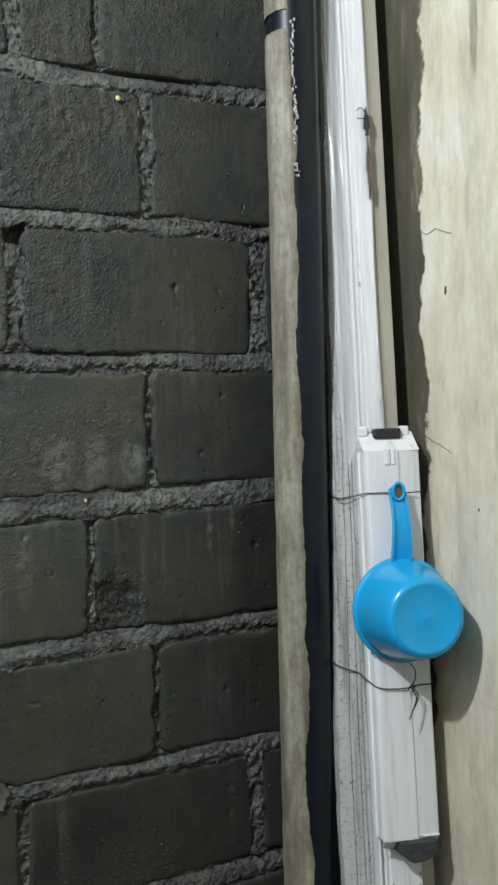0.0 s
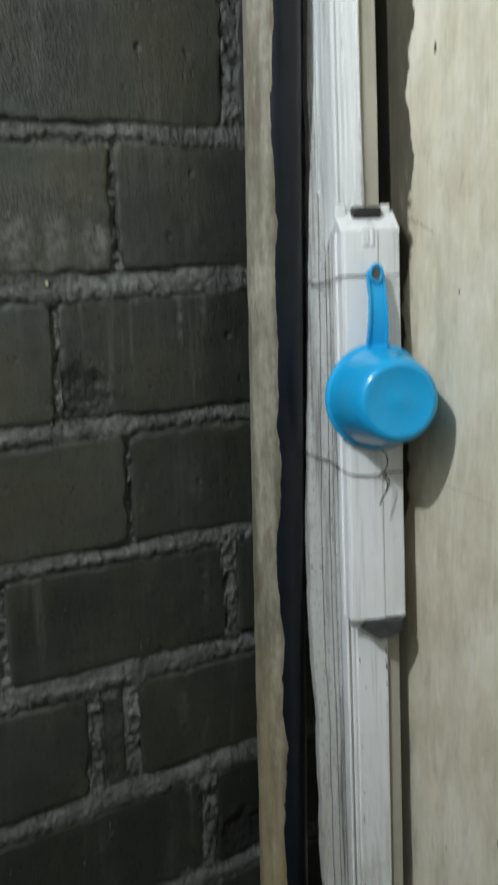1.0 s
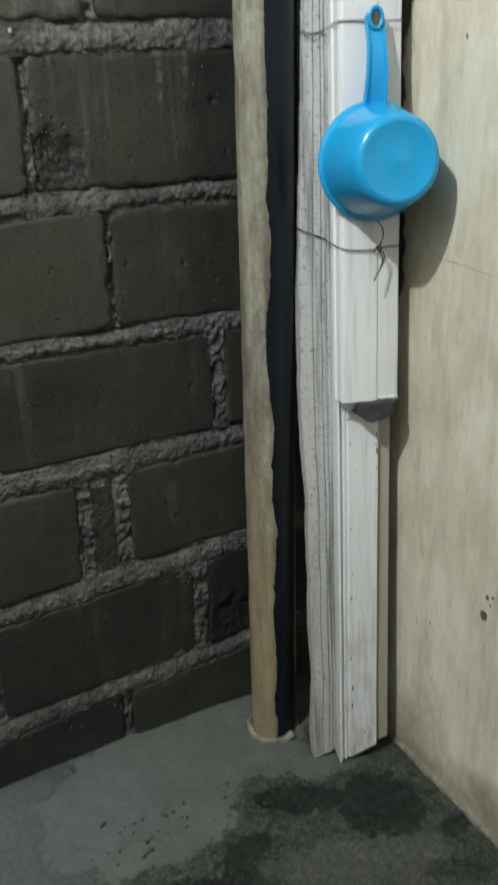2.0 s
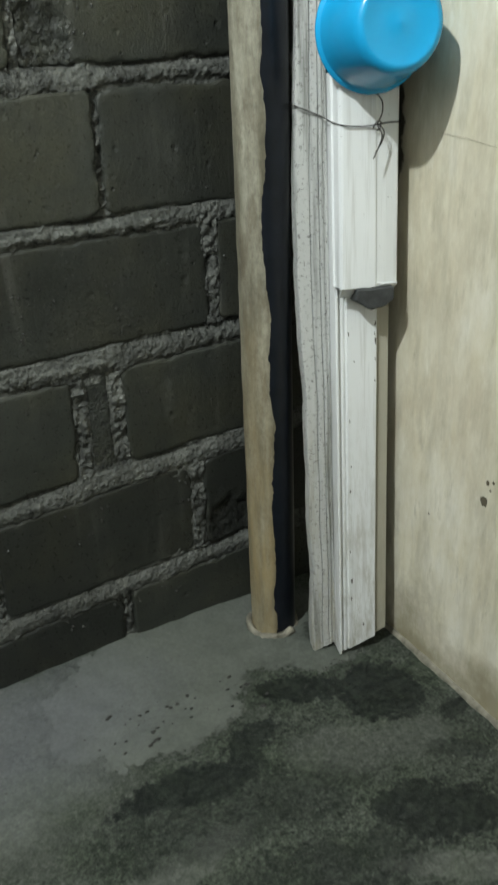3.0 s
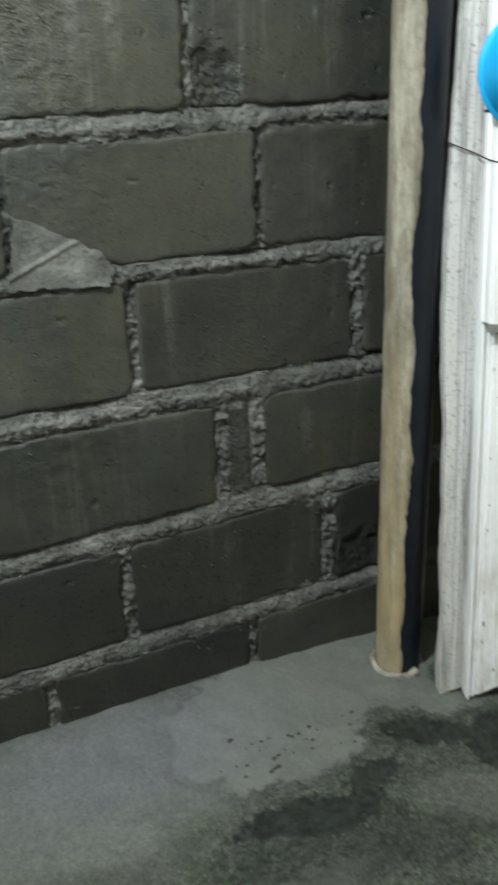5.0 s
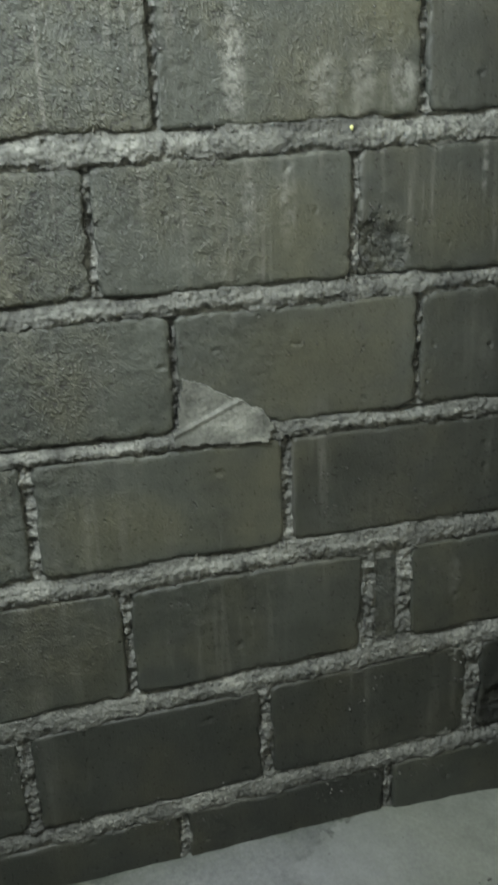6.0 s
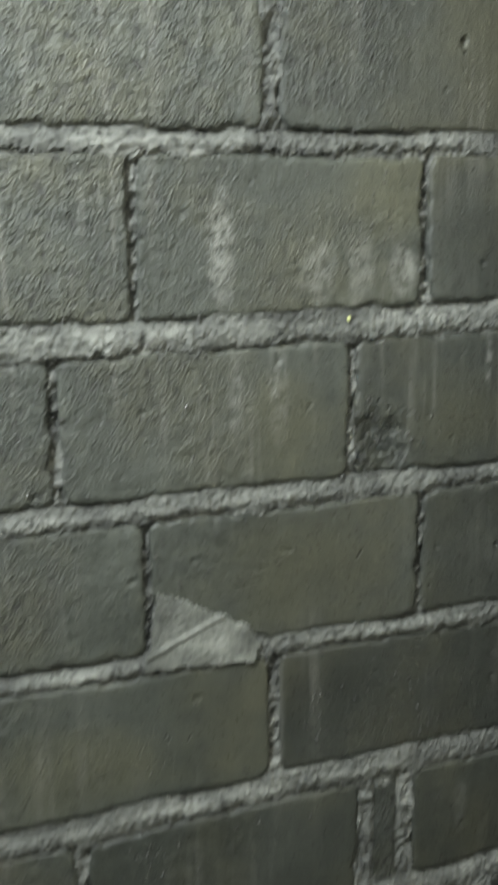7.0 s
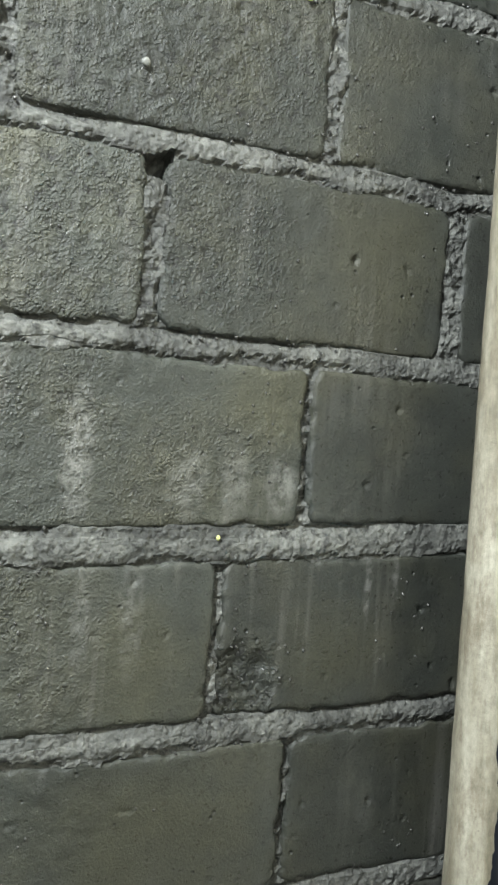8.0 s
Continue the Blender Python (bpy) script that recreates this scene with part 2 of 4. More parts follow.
def floor_mat():
    mat, tree, bsdf = material("wet_cement_floor")
    v = coords(tree)
    x, y = axis_of(tree, 0), axis_of(tree, 1)
    fray = noisy(tree, v, 75.0, 6, 0.8)
    wobx = maths(tree, "ADD", maths(tree, "MULTIPLY_ADD", noisy(tree, v, 10.0, 4, 0.6), 0.10, -0.05), maths(tree, "MULTIPLY_ADD", noisy(tree, v, 42.0, 8, 0.75), 0.07, -0.035))
    woby = maths(tree, "ADD", maths(tree, "MULTIPLY_ADD", noisy(tree, coords(tree, (1, 1.3, 1)), 11.0, 4, 0.6), 0.08, -0.04), maths(tree, "MULTIPLY_ADD", noisy(tree, coords(tree, (1.2, 1, 1)), 46.0, 8, 0.75), 0.07, -0.035))

    def stain_or_glare(cx, cy, rx, ry, soft, turn=0.0, much=1.0):
        c, q = math.cos(radians(turn)), math.sin(radians(turn))
        dx = maths(tree, "SUBTRACT", maths(tree, "ADD", x, wobx), cx)
        dy = maths(tree, "SUBTRACT", maths(tree, "ADD", y, woby), cy)
        ex = maths(tree, "MULTIPLY_ADD", dx, c / rx, maths(tree, "MULTIPLY", dy, q / rx))
        ey = maths(tree, "MULTIPLY_ADD", dy, c / ry, maths(tree, "MULTIPLY", dx, -q / ry))
        d = maths(tree, "SQRT", maths(tree, "ADD", maths(tree, "MULTIPLY", ex, ex), maths(tree, "MULTIPLY", ey, ey)))
        # the edge breaks up into specks
        d = maths(tree, "MULTIPLY_ADD", fray, 0.8, maths(tree, "ADD", d, -0.4))
        got = maths(tree, "MULTIPLY_ADD", d, -1.7 * soft, 1.7 * soft + 0.5, clamp=True)
        return maths(tree, "MULTIPLY", got, much) if much < 1 else got

    def either(*some):
        out = some[0]
        for s in some[1:]:
            out = maths(tree, "MAXIMUM", out, s)
        return out

    # smooth pale screed by the block wall, ground-in dark wet patches towards the drain side
    pale = either(stain_or_glare(-0.07, -0.155, 0.185, 0.155, 9.0), stain_or_glare(0.10, -0.06, 0.24, 0.13, 5.0, 0, 0.9), stain_or_glare(0.20, -0.19, 0.13, 0.05, 5.0, -30, 0.85), stain_or_glare(-0.36, -0.16, 0.27, 0.20, 1.5, 0, 0.6))
    soaked = either(stain_or_glare(0.178, -0.288, 0.078, 0.036, 7.0, -30), stain_or_glare(0.283, -0.352, 0.072, 0.068, 8.0, 10), stain_or_glare(-0.085, -0.372, 0.135, 0.036, 4.0, -8), stain_or_glare(0.035, -0.350, 0.062, 0.034, 5.0, 35, 0.9),
                    stain_or_glare(0.212, -0.598, 0.10, 0.052, 5.0, -25), stain_or_glare(-0.06, -0.45, 0.21, 0.06, 1.6, -10, 0.5), stain_or_glare(0.02, -0.60, 0.13, 0.05, 1.6, -15, 0.65), stain_or_glare(0.118, -0.742, 0.045, 0.012, 5.0, -28, 0.9),
                    stain_or_glare(0.158, -0.768, 0.035, 0.012, 5.0, -28, 0.9), stain_or_glare(0.355, -0.45, 0.03, 0.02, 3.0, 0, 0.8), stain_or_glare(0.31, -0.52, 0.05, 0.025, 3.0, -30, 0.6))
    bare = either(stain_or_glare(0.17, -0.675, 0.10, 0.022, 2.5, -28), stain_or_glare(-0.19, -0.50, 0.15, 0.034, 2.0, 10), stain_or_glare(0.155, -0.43, 0.085, 0.05, 1.6, -25, 0.7), stain_or_glare(0.26, -0.46, 0.06, 0.05, 1.6, 0, 0.6), stain_or_glare(-0.24, -0.56, 0.10, 0.03, 2.0, 15, 0.8))
    blot = noisy(tree, v, 16.0, 12, 0.85)
    speck = maths(tree, "MULTIPLY_ADD", noisy(tree, v, 210.0, 4, 0.7), 0.40, maths(tree, "MULTIPLY_ADD", fray, 0.40, maths(tree, "MULTIPLY", blot, 0.32)))
    worn = ramp(tree, speck, (0.48, (0.013, 0.017, 0.012)), (0.55, (0.040, 0.047, 0.036)), (0.60, (0.066, 0.073, 0.059)), (0.72, (0.115, 0.121, 0.104)))
    light = ramp(tree, noisy(tree, v, 8.0, 6, 0.65), (0.3, (0.086, 0.093, 0.080)), (0.7, (0.122, 0.129, 0.113)))
    col = mix(tree, maths(tree, "MULTIPLY", bare, 0.62), worn, (0.105, 0.11, 0.096))
    col = mix(tree, pale, col, light)
    col = mix(tree, maths(tree, "MULTIPLY", soaked, 0.93), col, ramp(tree, noisy(tree, v, 60.0, 6, 0.75), (0.42, (0.007, 0.009, 0.008)), (0.62, (0.022, 0.027, 0.021))))
    # moss green tinge in the worn part
    col = mix(tree, maths(tree, "MULTIPLY", maths(tree, "SUBTRACT", 1.0, pale), ramp(tree, noisy(tree, v, 10.0, 4), (0.46, 0.0), (0.66, 0.4))), col, mix(tree, 1.0, col, (0.88, 1.0, 0.76), "MULTIPLY"))
    # bluish glare on the left, painted into the floor colour
    col = mix(tree, stain_or_glare(-0.31, -0.13, 0.24, 0.13, 0.6, 0, 0.45), col, (0.125, 0.126, 0.145))
    # single pale sand grains, bared where the screed is worn
    sand = maths(tree, "MULTIPLY_ADD", pebbles(tree, v, 240.0), 9.0, -7.5, clamp=True)
    sand = maths(tree, "MULTIPLY", sand, maths(tree, "MULTIPLY", maths(tree, "MULTIPLY_ADD", pale, -0.9, 0.95), ramp(tree, noisy(tree, v, 12.0, 4, 0.6), (0.45, 0.1), (0.62, 0.9))))
    col = mix(tree, sand, col, (0.20, 0.205, 0.18))
    grain = noisy(tree, v, 120.0, 6, 0.8)
    col = mix(tree, maths(tree, "MULTIPLY_ADD", pale, -0.42, 0.70), col, ramp(tree, grain, (0.36, (0.25, 0.25, 0.25)), (0.66, (0.8, 0.8, 0.8))), "OVERLAY")
    tree.links.new(col, bsdf.inputs["Base Color"])
    tree.links.new(mix(tree, soaked, ramp(tree, blot, (0.3, 0.50), (0.7, 0.72)), (0.5, 0.5, 0.5)), bsdf.inputs["Roughness"])
    bsdf.inputs["Specular IOR Level"].default_value = 0.22
    bump(tree, bsdf, maths(tree, "MULTIPLY", maths(tree, "ADD", grain, fray), maths(tree, "MULTIPLY_ADD", pale, -0.75, 1.0)), 0.7, 0.0035)
    return mat


def white_mat(name, base, dirt, amount=0.55, gloss=0.38, flake=0.70):
    mat, tree, bsdf = material(name)
    v = coords(tree)
    col = ramp(tree, noisy(tree, v, 6.0, 3), (0.3, tuple(c * 0.9 for c in base)), (0.7, base))
    run = noisy(tree, coords(tree, (70, 70, 3.0)), 1.0, 4, 0.7)
    col = mix(tree, ramp(tree, run, (0.52, 0.0), (0.68, amount)), col, dirt)
    chips = noisy(tree, coords(tree, (120, 120, 150)), 1.0, 6, 0.78)
    col = mix(tree, ramp(tree, chips, (flake, 0.0), (flake + 0.035, 0.8)), col, (0.12, 0.11, 0.10))
    z = axis_of(tree, 2)
    low = maths(tree, "MULTIPLY_ADD", maths(tree, "ADD", z, maths(tree, "MULTIPLY", noisy(tree, coords(tree, (70, 70, 5)), 1.0, 5, 0.75), 0.8)), -2.2, 2.1, clamp=True)
    col = mix(tree, maths(tree, "MULTIPLY", low, ramp(tree, noisy(tree, coords(tree, (60, 60, 11)), 1.0, 6, 0.8), (0.45, 0.05), (0.68, 0.8))), col, (0.30, 0.275, 0.20))
    tree.links.new(col, bsdf.inputs["Base Color"])
    bsdf.inputs["Roughness"].default_value = gloss
    bump(tree, bsdf, run, 0.15, 0.002)
    return mat


def plain_mat(name, colour, rough=0.5, metal=0.0, vary=0.25, scale=20.0, spec=0.5, relief=0.1):
    mat, tree, bsdf = material(name)
    v = coords(tree)
    n = noisy(tree, v, scale, 4, 0.6)
    col = ramp(tree, n, (0.3, tuple(c * (1 - vary) for c in colour)), (0.7, tuple(c * (1 + vary) for c in colour)))
    tree.links.new(col, bsdf.inputs["Base Color"])
    bsdf.inputs["Roughness"].default_value, bsdf.inputs["Metallic"].default_value = rough, metal
    bsdf.inputs["Specular IOR Level"].default_value = spec
    bump(tree, bsdf, n, relief, 0.002)
    return mat


def pipe_paint_mat():
    mat, tree, bsdf = material("cream_pipe_paint")
    col = ramp(tree, noisy(tree, coords(tree, (30, 30, 3.5)), 1.0, 5, 0.65), (0.30, (0.10, 0.088, 0.058)), (0.46, (0.20, 0.185, 0.138)), (0.66, (0.325, 0.31, 0.25)))
    spot = noisy(tree, coords(tree, (1, 1, 0.6)), 55.0, 5, 0.75)
    col = mix(tree, ramp(tree, spot, (0.62, 0.0), (0.70, 0.6)), col, (0.055, 0.05, 0.035))
    drab = noisy(tree, coords(tree, (1, 1, 0.4)), 26.0, 7, 0.75)
    col = mix(tree, ramp(tree, drab, (0.47, 0.0), (0.62, 0.75)), col, (0.13, 0.11, 0.076))
    col = mix(tree, 0.55, col, ramp(tree, noisy(tree, coords(tree, (1, 1, 0.6)), 110.0, 5, 0.75), (0.34, (0.30, 0.29, 0.27)), (0.66, (0.70, 0.70, 0.68))), "OVERLAY")
    z = axis_of(tree, 2)
    low = maths(tree, "MULTIPLY_ADD", maths(tree, "ADD", z, maths(tree, "MULTIPLY", noisy(tree, coords(tree), 12.0, 3), 0.3)), -1.9, 1.6, clamp=True)
    col = mix(tree, maths(tree, "MULTIPLY", maths(tree, "MULTIPLY", low, ramp(tree, noisy(tree, coords(tree, (40, 40, 5)), 1.0, 4, 0.7), (0.38, 0.35), (0.6, 1.0))), 0.75), col, (0.34, 0.255, 0.12))
    tree.links.new(col, bsdf.inputs["Base Color"])
    bsdf.inputs["Roughness"].default_value = 0.6
    bump(tree, bsdf, maths(tree, "ADD", noisy(tree, coords(tree, (60, 60, 12)), 1.0, 4), noisy(tree, coords(tree), 90.0, 5, 0.7)), 0.5, 0.0025)
    return mat


def film_mat():
    mat, tree, bsdf = material("clear_plastic_film")
    bsdf.inputs["Base Color"].default_value = (0.9, 0.92, 0.93, 1)
    bsdf.inputs["Roughness"].default_value = 0.12
    bsdf.inputs["Alpha"].default_value = 0.30
    bump(tree, bsdf, noisy(tree, coords(tree, (22, 22, 6)), 1.0, 3), 0.15, 0.003)
    return mat


BLOCK, MORTAR, PLASTER, FLOOR = wet_block(), mortar_mat(lift=1.08), plaster_mat(), floor_mat()
MORTAR_PALE, MORTAR_SMEAR = mortar_mat("pale_dry_mortar", 1.3), mortar_mat("trowelled_mortar", 1.7, 0.25)
WHITE = white_mat("white_painted_profile", (0.765, 0.775, 0.775), (0.42, 0.41, 0.38), 0.5, flake=0.655)
WHITE_OLD = white_mat("stained_white_profile", (0.50, 0.50, 0.48), (0.13, 0.132, 0.115), 0.8, 0.5, 0.56)
WHITE_GREY = white_mat("greyed_white_profile", (0.38, 0.355, 0.285), (0.24, 0.22, 0.165), 0.4, 0.5, 0.69)
PIPE = plain_mat("dark_pipe", (0.007, 0.009, 0.0135), 0.34, vary=0.35, scale=30, spec=0.28)
PIPE_PAINT, FILM = pipe_paint_mat(), film_mat()
BLUE = plain_mat("blue_plastic", (0.012, 0.335, 0.66), 0.2, vary=0.06, scale=12, relief=0.03)
RUBBER = plain_mat("black_rubber", (0.018, 0.018, 0.019), 0.6, vary=0.4, scale=60, relief=0.4)
WIRE = plain_mat("dark_tie_wire", (0.05, 0.045, 0.04), 0.5, 0.8, scale=200)
CRACK_AND_HOLE = plain_mat("dark_crack_and_hole_shade", (0.10, 0.085, 0.055), 0.9)
WIRE_SHADE = plain_mat("wire_shade", (0.30, 0.265, 0.19), 0.9)
FLECK = plain_mat("old_paint_fleck", (0.13, 0.12, 0.10), 0.7, vary=0.5, scale=300)
RUBBER_DUSTY = plain_mat("dusty_rubber", (0.040, 0.042, 0.042), 0.65, vary=0.5, scale=70, relief=0.4)
RUST = plain_mat("brown_tape", (0.09, 0.06, 0.045), 0.6, vary=0.4, scale=90)
GLOSS = plain_mat("wet_glint", (0.42, 0.40, 0.36), 0.12, vary=0.3, scale=80, relief=0.6)
GRIT = plain_mat("dark_grit", (0.02, 0.019, 0.016), 0.7)
LIME = plain_mat("pale_cement_bead", (0.19, 0.175, 0.135), 0.7, vary=0.45, scale=60, relief=0.5)
YELLOW = plain_mat("yellow_green_fleck", (0.48, 0.50, 0.20), 0.4)
DROP = plain_mat("water_bead", (0.04, 0.04, 0.036), 0.2, vary=0.1, spec=1.0, relief=0.0)
GREY = plain_mat("grey_render", (0.22, 0.215, 0.20), 0.75, vary=0.3, scale=6, relief=0.4)


# ---- small builders ----
def part(name, bm, mat, parent=None, label="", smooth=False):
    me = bpy.data.meshes.new(name)
    if isinstance(bm, bmesh.types.BMesh):
        bm.to_mesh(me)
        bm.free()
    else:
        me.from_pydata(*bm)
    me.materials.append(mat)
    if smooth:
        me.polygons.foreach_set("use_smooth", [True] * len(me.polygons))
    ob = new(name, me)
    if parent is not None:
        ob.parent = parent
    return tagged(ob, label)


def box(bm, x0, y0, z0, x1, y1, z1, bevel=0.0):
    made = bmesh.ops.create_cube(bm, size=1, matrix=Matrix.Translation(((x0 + x1) / 2, (y0 + y1) / 2, (z0 + z1) / 2)) @ Matrix.Diagonal((x1 - x0, y1 - y0, z1 - z0, 1)))
    if bevel:
        edges = list({e for v in made["verts"] for e in v.link_edges})
        bmesh.ops.bevel(bm, geom=edges, offset=bevel, segments=2, affect="EDGES", profile=0.5)
    return bm


def tube(points, radius, sides=8, closed_ends=True):
    """A round wire along the points: verts, edges, faces."""
    pts = [Vector(p) for p in points]
    verts, faces = [], []
    for i, p in enumerate(pts):
        way = (pts[min(i + 1, len(pts) - 1)] - pts[max(i - 1, 0)]).normalized()
        a = way.orthogonal().normalized() if abs(way.z) > 0.9 else way.cross(Vector((0, 0, 1))).normalized()
        b = way.cross(a)
        verts += [p + radius * (math.cos(t) * a + math.sin(t) * b) for t in (2 * math.pi * k / sides for k in range(sides))]
    for i in range(len(pts) - 1):
        for k in range(sides):
            l = (k + 1) % sides
            faces.append((i * sides + k, i * sides + l, (i + 1) * sides + l, (i + 1) * sides + k))
    if closed_ends:
        faces += [tuple(range(sides))[::-1], tuple((len(pts) - 1) * sides + k for k in range(sides))]
    return [tuple(v) for v in verts], [], faces


def spline(points, steps=8):
    """A smooth line through the points."""
    pts = [Vector(p) for p in points]
    pts = [pts[0]] + pts + [pts[-1]]
    out = []
    for i in range(1, len(pts) - 2):
        p0, p1, p2, p3 = pts[i - 1:i + 3]
        for k in range(steps):
            t = k / steps
            out.append(0.5 * (2 * p1 + (p2 - p0) * t + (2 * p0 - 5 * p1 + 4 * p2 - p3) * t * t + (3 * p1 - p0 - 3 * p2 + p3) * t ** 3))
    return out + [pts[-2]]


def grid_mesh(nu, nv, place):
    """A sheet of nu x nv points; place(i, j) gives each one."""
    verts = [place(i, j) for j in range(nv) for i in range(nu)]
    faces = [(j * nu + i, j * nu + i + 1, (j + 1) * nu + i + 1, (j + 1) * nu + i) for j in range(nv - 1) for i in range(nu - 1)]
    return verts, [], faces


def nz(x, y, z, scale):
    return noise.noise(Vector((x * scale, y * scale, z * scale)))


# ---- the room ----
WALL_X, LEFT_X, FRONT_Y, TOP = 0.395, -1.9, -2.3, 2.9


def plain_slab(name, x0, y0, z0, x1, y1, z1, mat, label, category):
    return tagged(part(name, box(bmesh.new(), x0, y0, z0, x1, y1, z1), mat), label, category, kind="structure")


def floor_height(x, y):
    return -0.055 * max(0.0, -x - 0.05) + 0.004 * nz(x, y, 0.3, 6) + 0.0022 * nz(x, y, 1.7, 28) + 0.001 * nz(x, y, 2.9, 90)


def build_floor():
    near = grid_mesh(221, 241, lambda i, j: (-0.8 + 1.2 * i / 220, -1.25 + 1.27 * j / 240, floor_height(-0.8 + 1.2 * i / 220, -1.25 + 1.27 * j / 240)))
    ob = tagged(part("floor", near, FLOOR, smooth=True), "wet grey cement floor with dark slimy blotches", "floor", kind="structure")
    bm = bmesh.new()
    box(bm, LEFT_X - 0.15, FRONT_Y - 0.15, -0.15, WALL_X + 0.15, 0.2, -0.055)
    part("floor_slab", bm, FLOOR, ob)
    return ob


def east_x(y, z):
    return WALL_X + 0.0035 * nz(y, z, 4.1, 3.5) + 0.0012 * nz(y, z, 7.7, 16)


def build_cream_wall():
    def place(i, j):
        y, z = -1.3 + 1.3 * i / 130, -0.02 + 2.2 * j / 180
        return east_x(y, z), y, z

    ob = tagged(part("wall_east", grid_mesh(131, 181, place), PLASTER, smooth=True), "cream painted plaster wall with stains and bare cement strip", "wall", kind="structure")
    bm = bmesh.new()
    box(bm, WALL_X + 0.008, FRONT_Y, -0.1, WALL_X + 0.15, 0.15, TOP)
    part("wall_core", bm, PLASTER, ob)
    return ob


build_floor()
EAST = build_cream_wall()
# unseen walls and ceiling, added to close the room round the lamp
plain_slab("wall_west", LEFT_X - 0.15, FRONT_Y, -0.1, LEFT_X, 0.15, TOP, GREY, "unseen plain grey wall, assumed to close the room", "wall")
plain_slab("wall_south", LEFT_X - 0.15, FRONT_Y - 0.15, -0.1, WALL_X + 0.15, FRONT_Y, TOP, GREY, "unseen plain grey wall, assumed to close the room", "wall")
plain_slab("ceiling", LEFT_X - 0.15, FRONT_Y - 0.15, TOP, WALL_X + 0.15, 0.15, TOP + 0.1, GREY, "unseen plain grey ceiling, assumed to close the room", "ceiling")

# ---- the block wall: bed joints (height at x = 0, slope, thickness) from the floor up, and the upright joints of each course ----
BEDS = [(-0.05, 0.0, 0.0), (0.132, 0.068, 0.029), (0.355, 0.066, 0.032), (0.572, 0.032, 0.034), (0.774, 0.014, 0.022), (0.983, 0.019, 0.026),
        (1.204, 0.030, 0.034), (1.417, 0.017, 0.022), (1.635, 0.032, 0.022), (1.862, 0.045, 0.024), (2.085, 0.03, 0.022), (2.31, 0.02, 0.022), (2.53, 0.02, 0.022), (2.75, 0.0, 0.02), (2.97, 0.0, 0.02)]
UPRIGHTS = [
    [(-0.41, 0.010), (-0.03, 0.010)],
    [(-0.66, 0.012), (-0.258, 0.012), (0.127, 0.018)],
    [(-0.477, 0.008), (-0.076, 0.012), (-0.008, 0.014)],
    [(-0.605, 0.010), (-0.210, 0.010), (0.178, 0.012)],
    [(-0.375, 0.004), (0.003, 0.005)],
    [(-0.478, 0.005), (-0.100, 0.005), (0.29, 0.010)],
    [(-0.378, 0.006), (0.000, 0.005)],
    [(-0.60, 0.014), (-0.206, 0.017), (0.196, 0.020)],
    [(-0.372, 0.012), (0.004, 0.013)],
    [(-0.200, 0.016), (-0.074, 0.006), (0.31, 0.012)],
    [(-0.36, 0.012), (0.03, 0.012)],
    [(-0.22, 0.012), (0.17, 0.012)],
    [(-0.38, 0.012), (0.01, 0.012)],
    [(-0.22, 0.012), (0.17, 0.012)],
]
for row in UPRIGHTS:
    while row[0][0] > LEFT_X + 0.45:
        row.insert(0, (row[0][0] - 0.392, 0.010))
    row.insert(0, (LEFT_X, 0.0))
    if row[-1][0] < WALL_X - 0.02:
        row.append((WALL_X + 0.03, 0.0))


def bed(k, x):
    return BEDS[k][0] + BEDS[k][1] * max(-0.9, min(0.5, x))


PATCH = ((-0.366, 0.852), (-0.330, 0.838), (-0.282, 0.812), (-0.248, 0.797), (-0.231, 0.767), (-0.240, 0.745), (-0.384, 0.752), (-0.378, 0.790))


def inside(x, z, poly):
    hit = False
    for (xa, za), (xb, zb) in zip(poly, poly[1:] + poly[:1]):
        if (za > z) != (zb > z) and x < xa + (z - za) * (xb - xa) / (zb - za):
            hit = not hit
    return hit


# hollows broken out of single blocks: course, then x, z and the two radii
CHIPS = {5: (-0.065, 1.02, 0.048, 0.055), 1: (0.20, 0.19, 0.06, 0.06)}


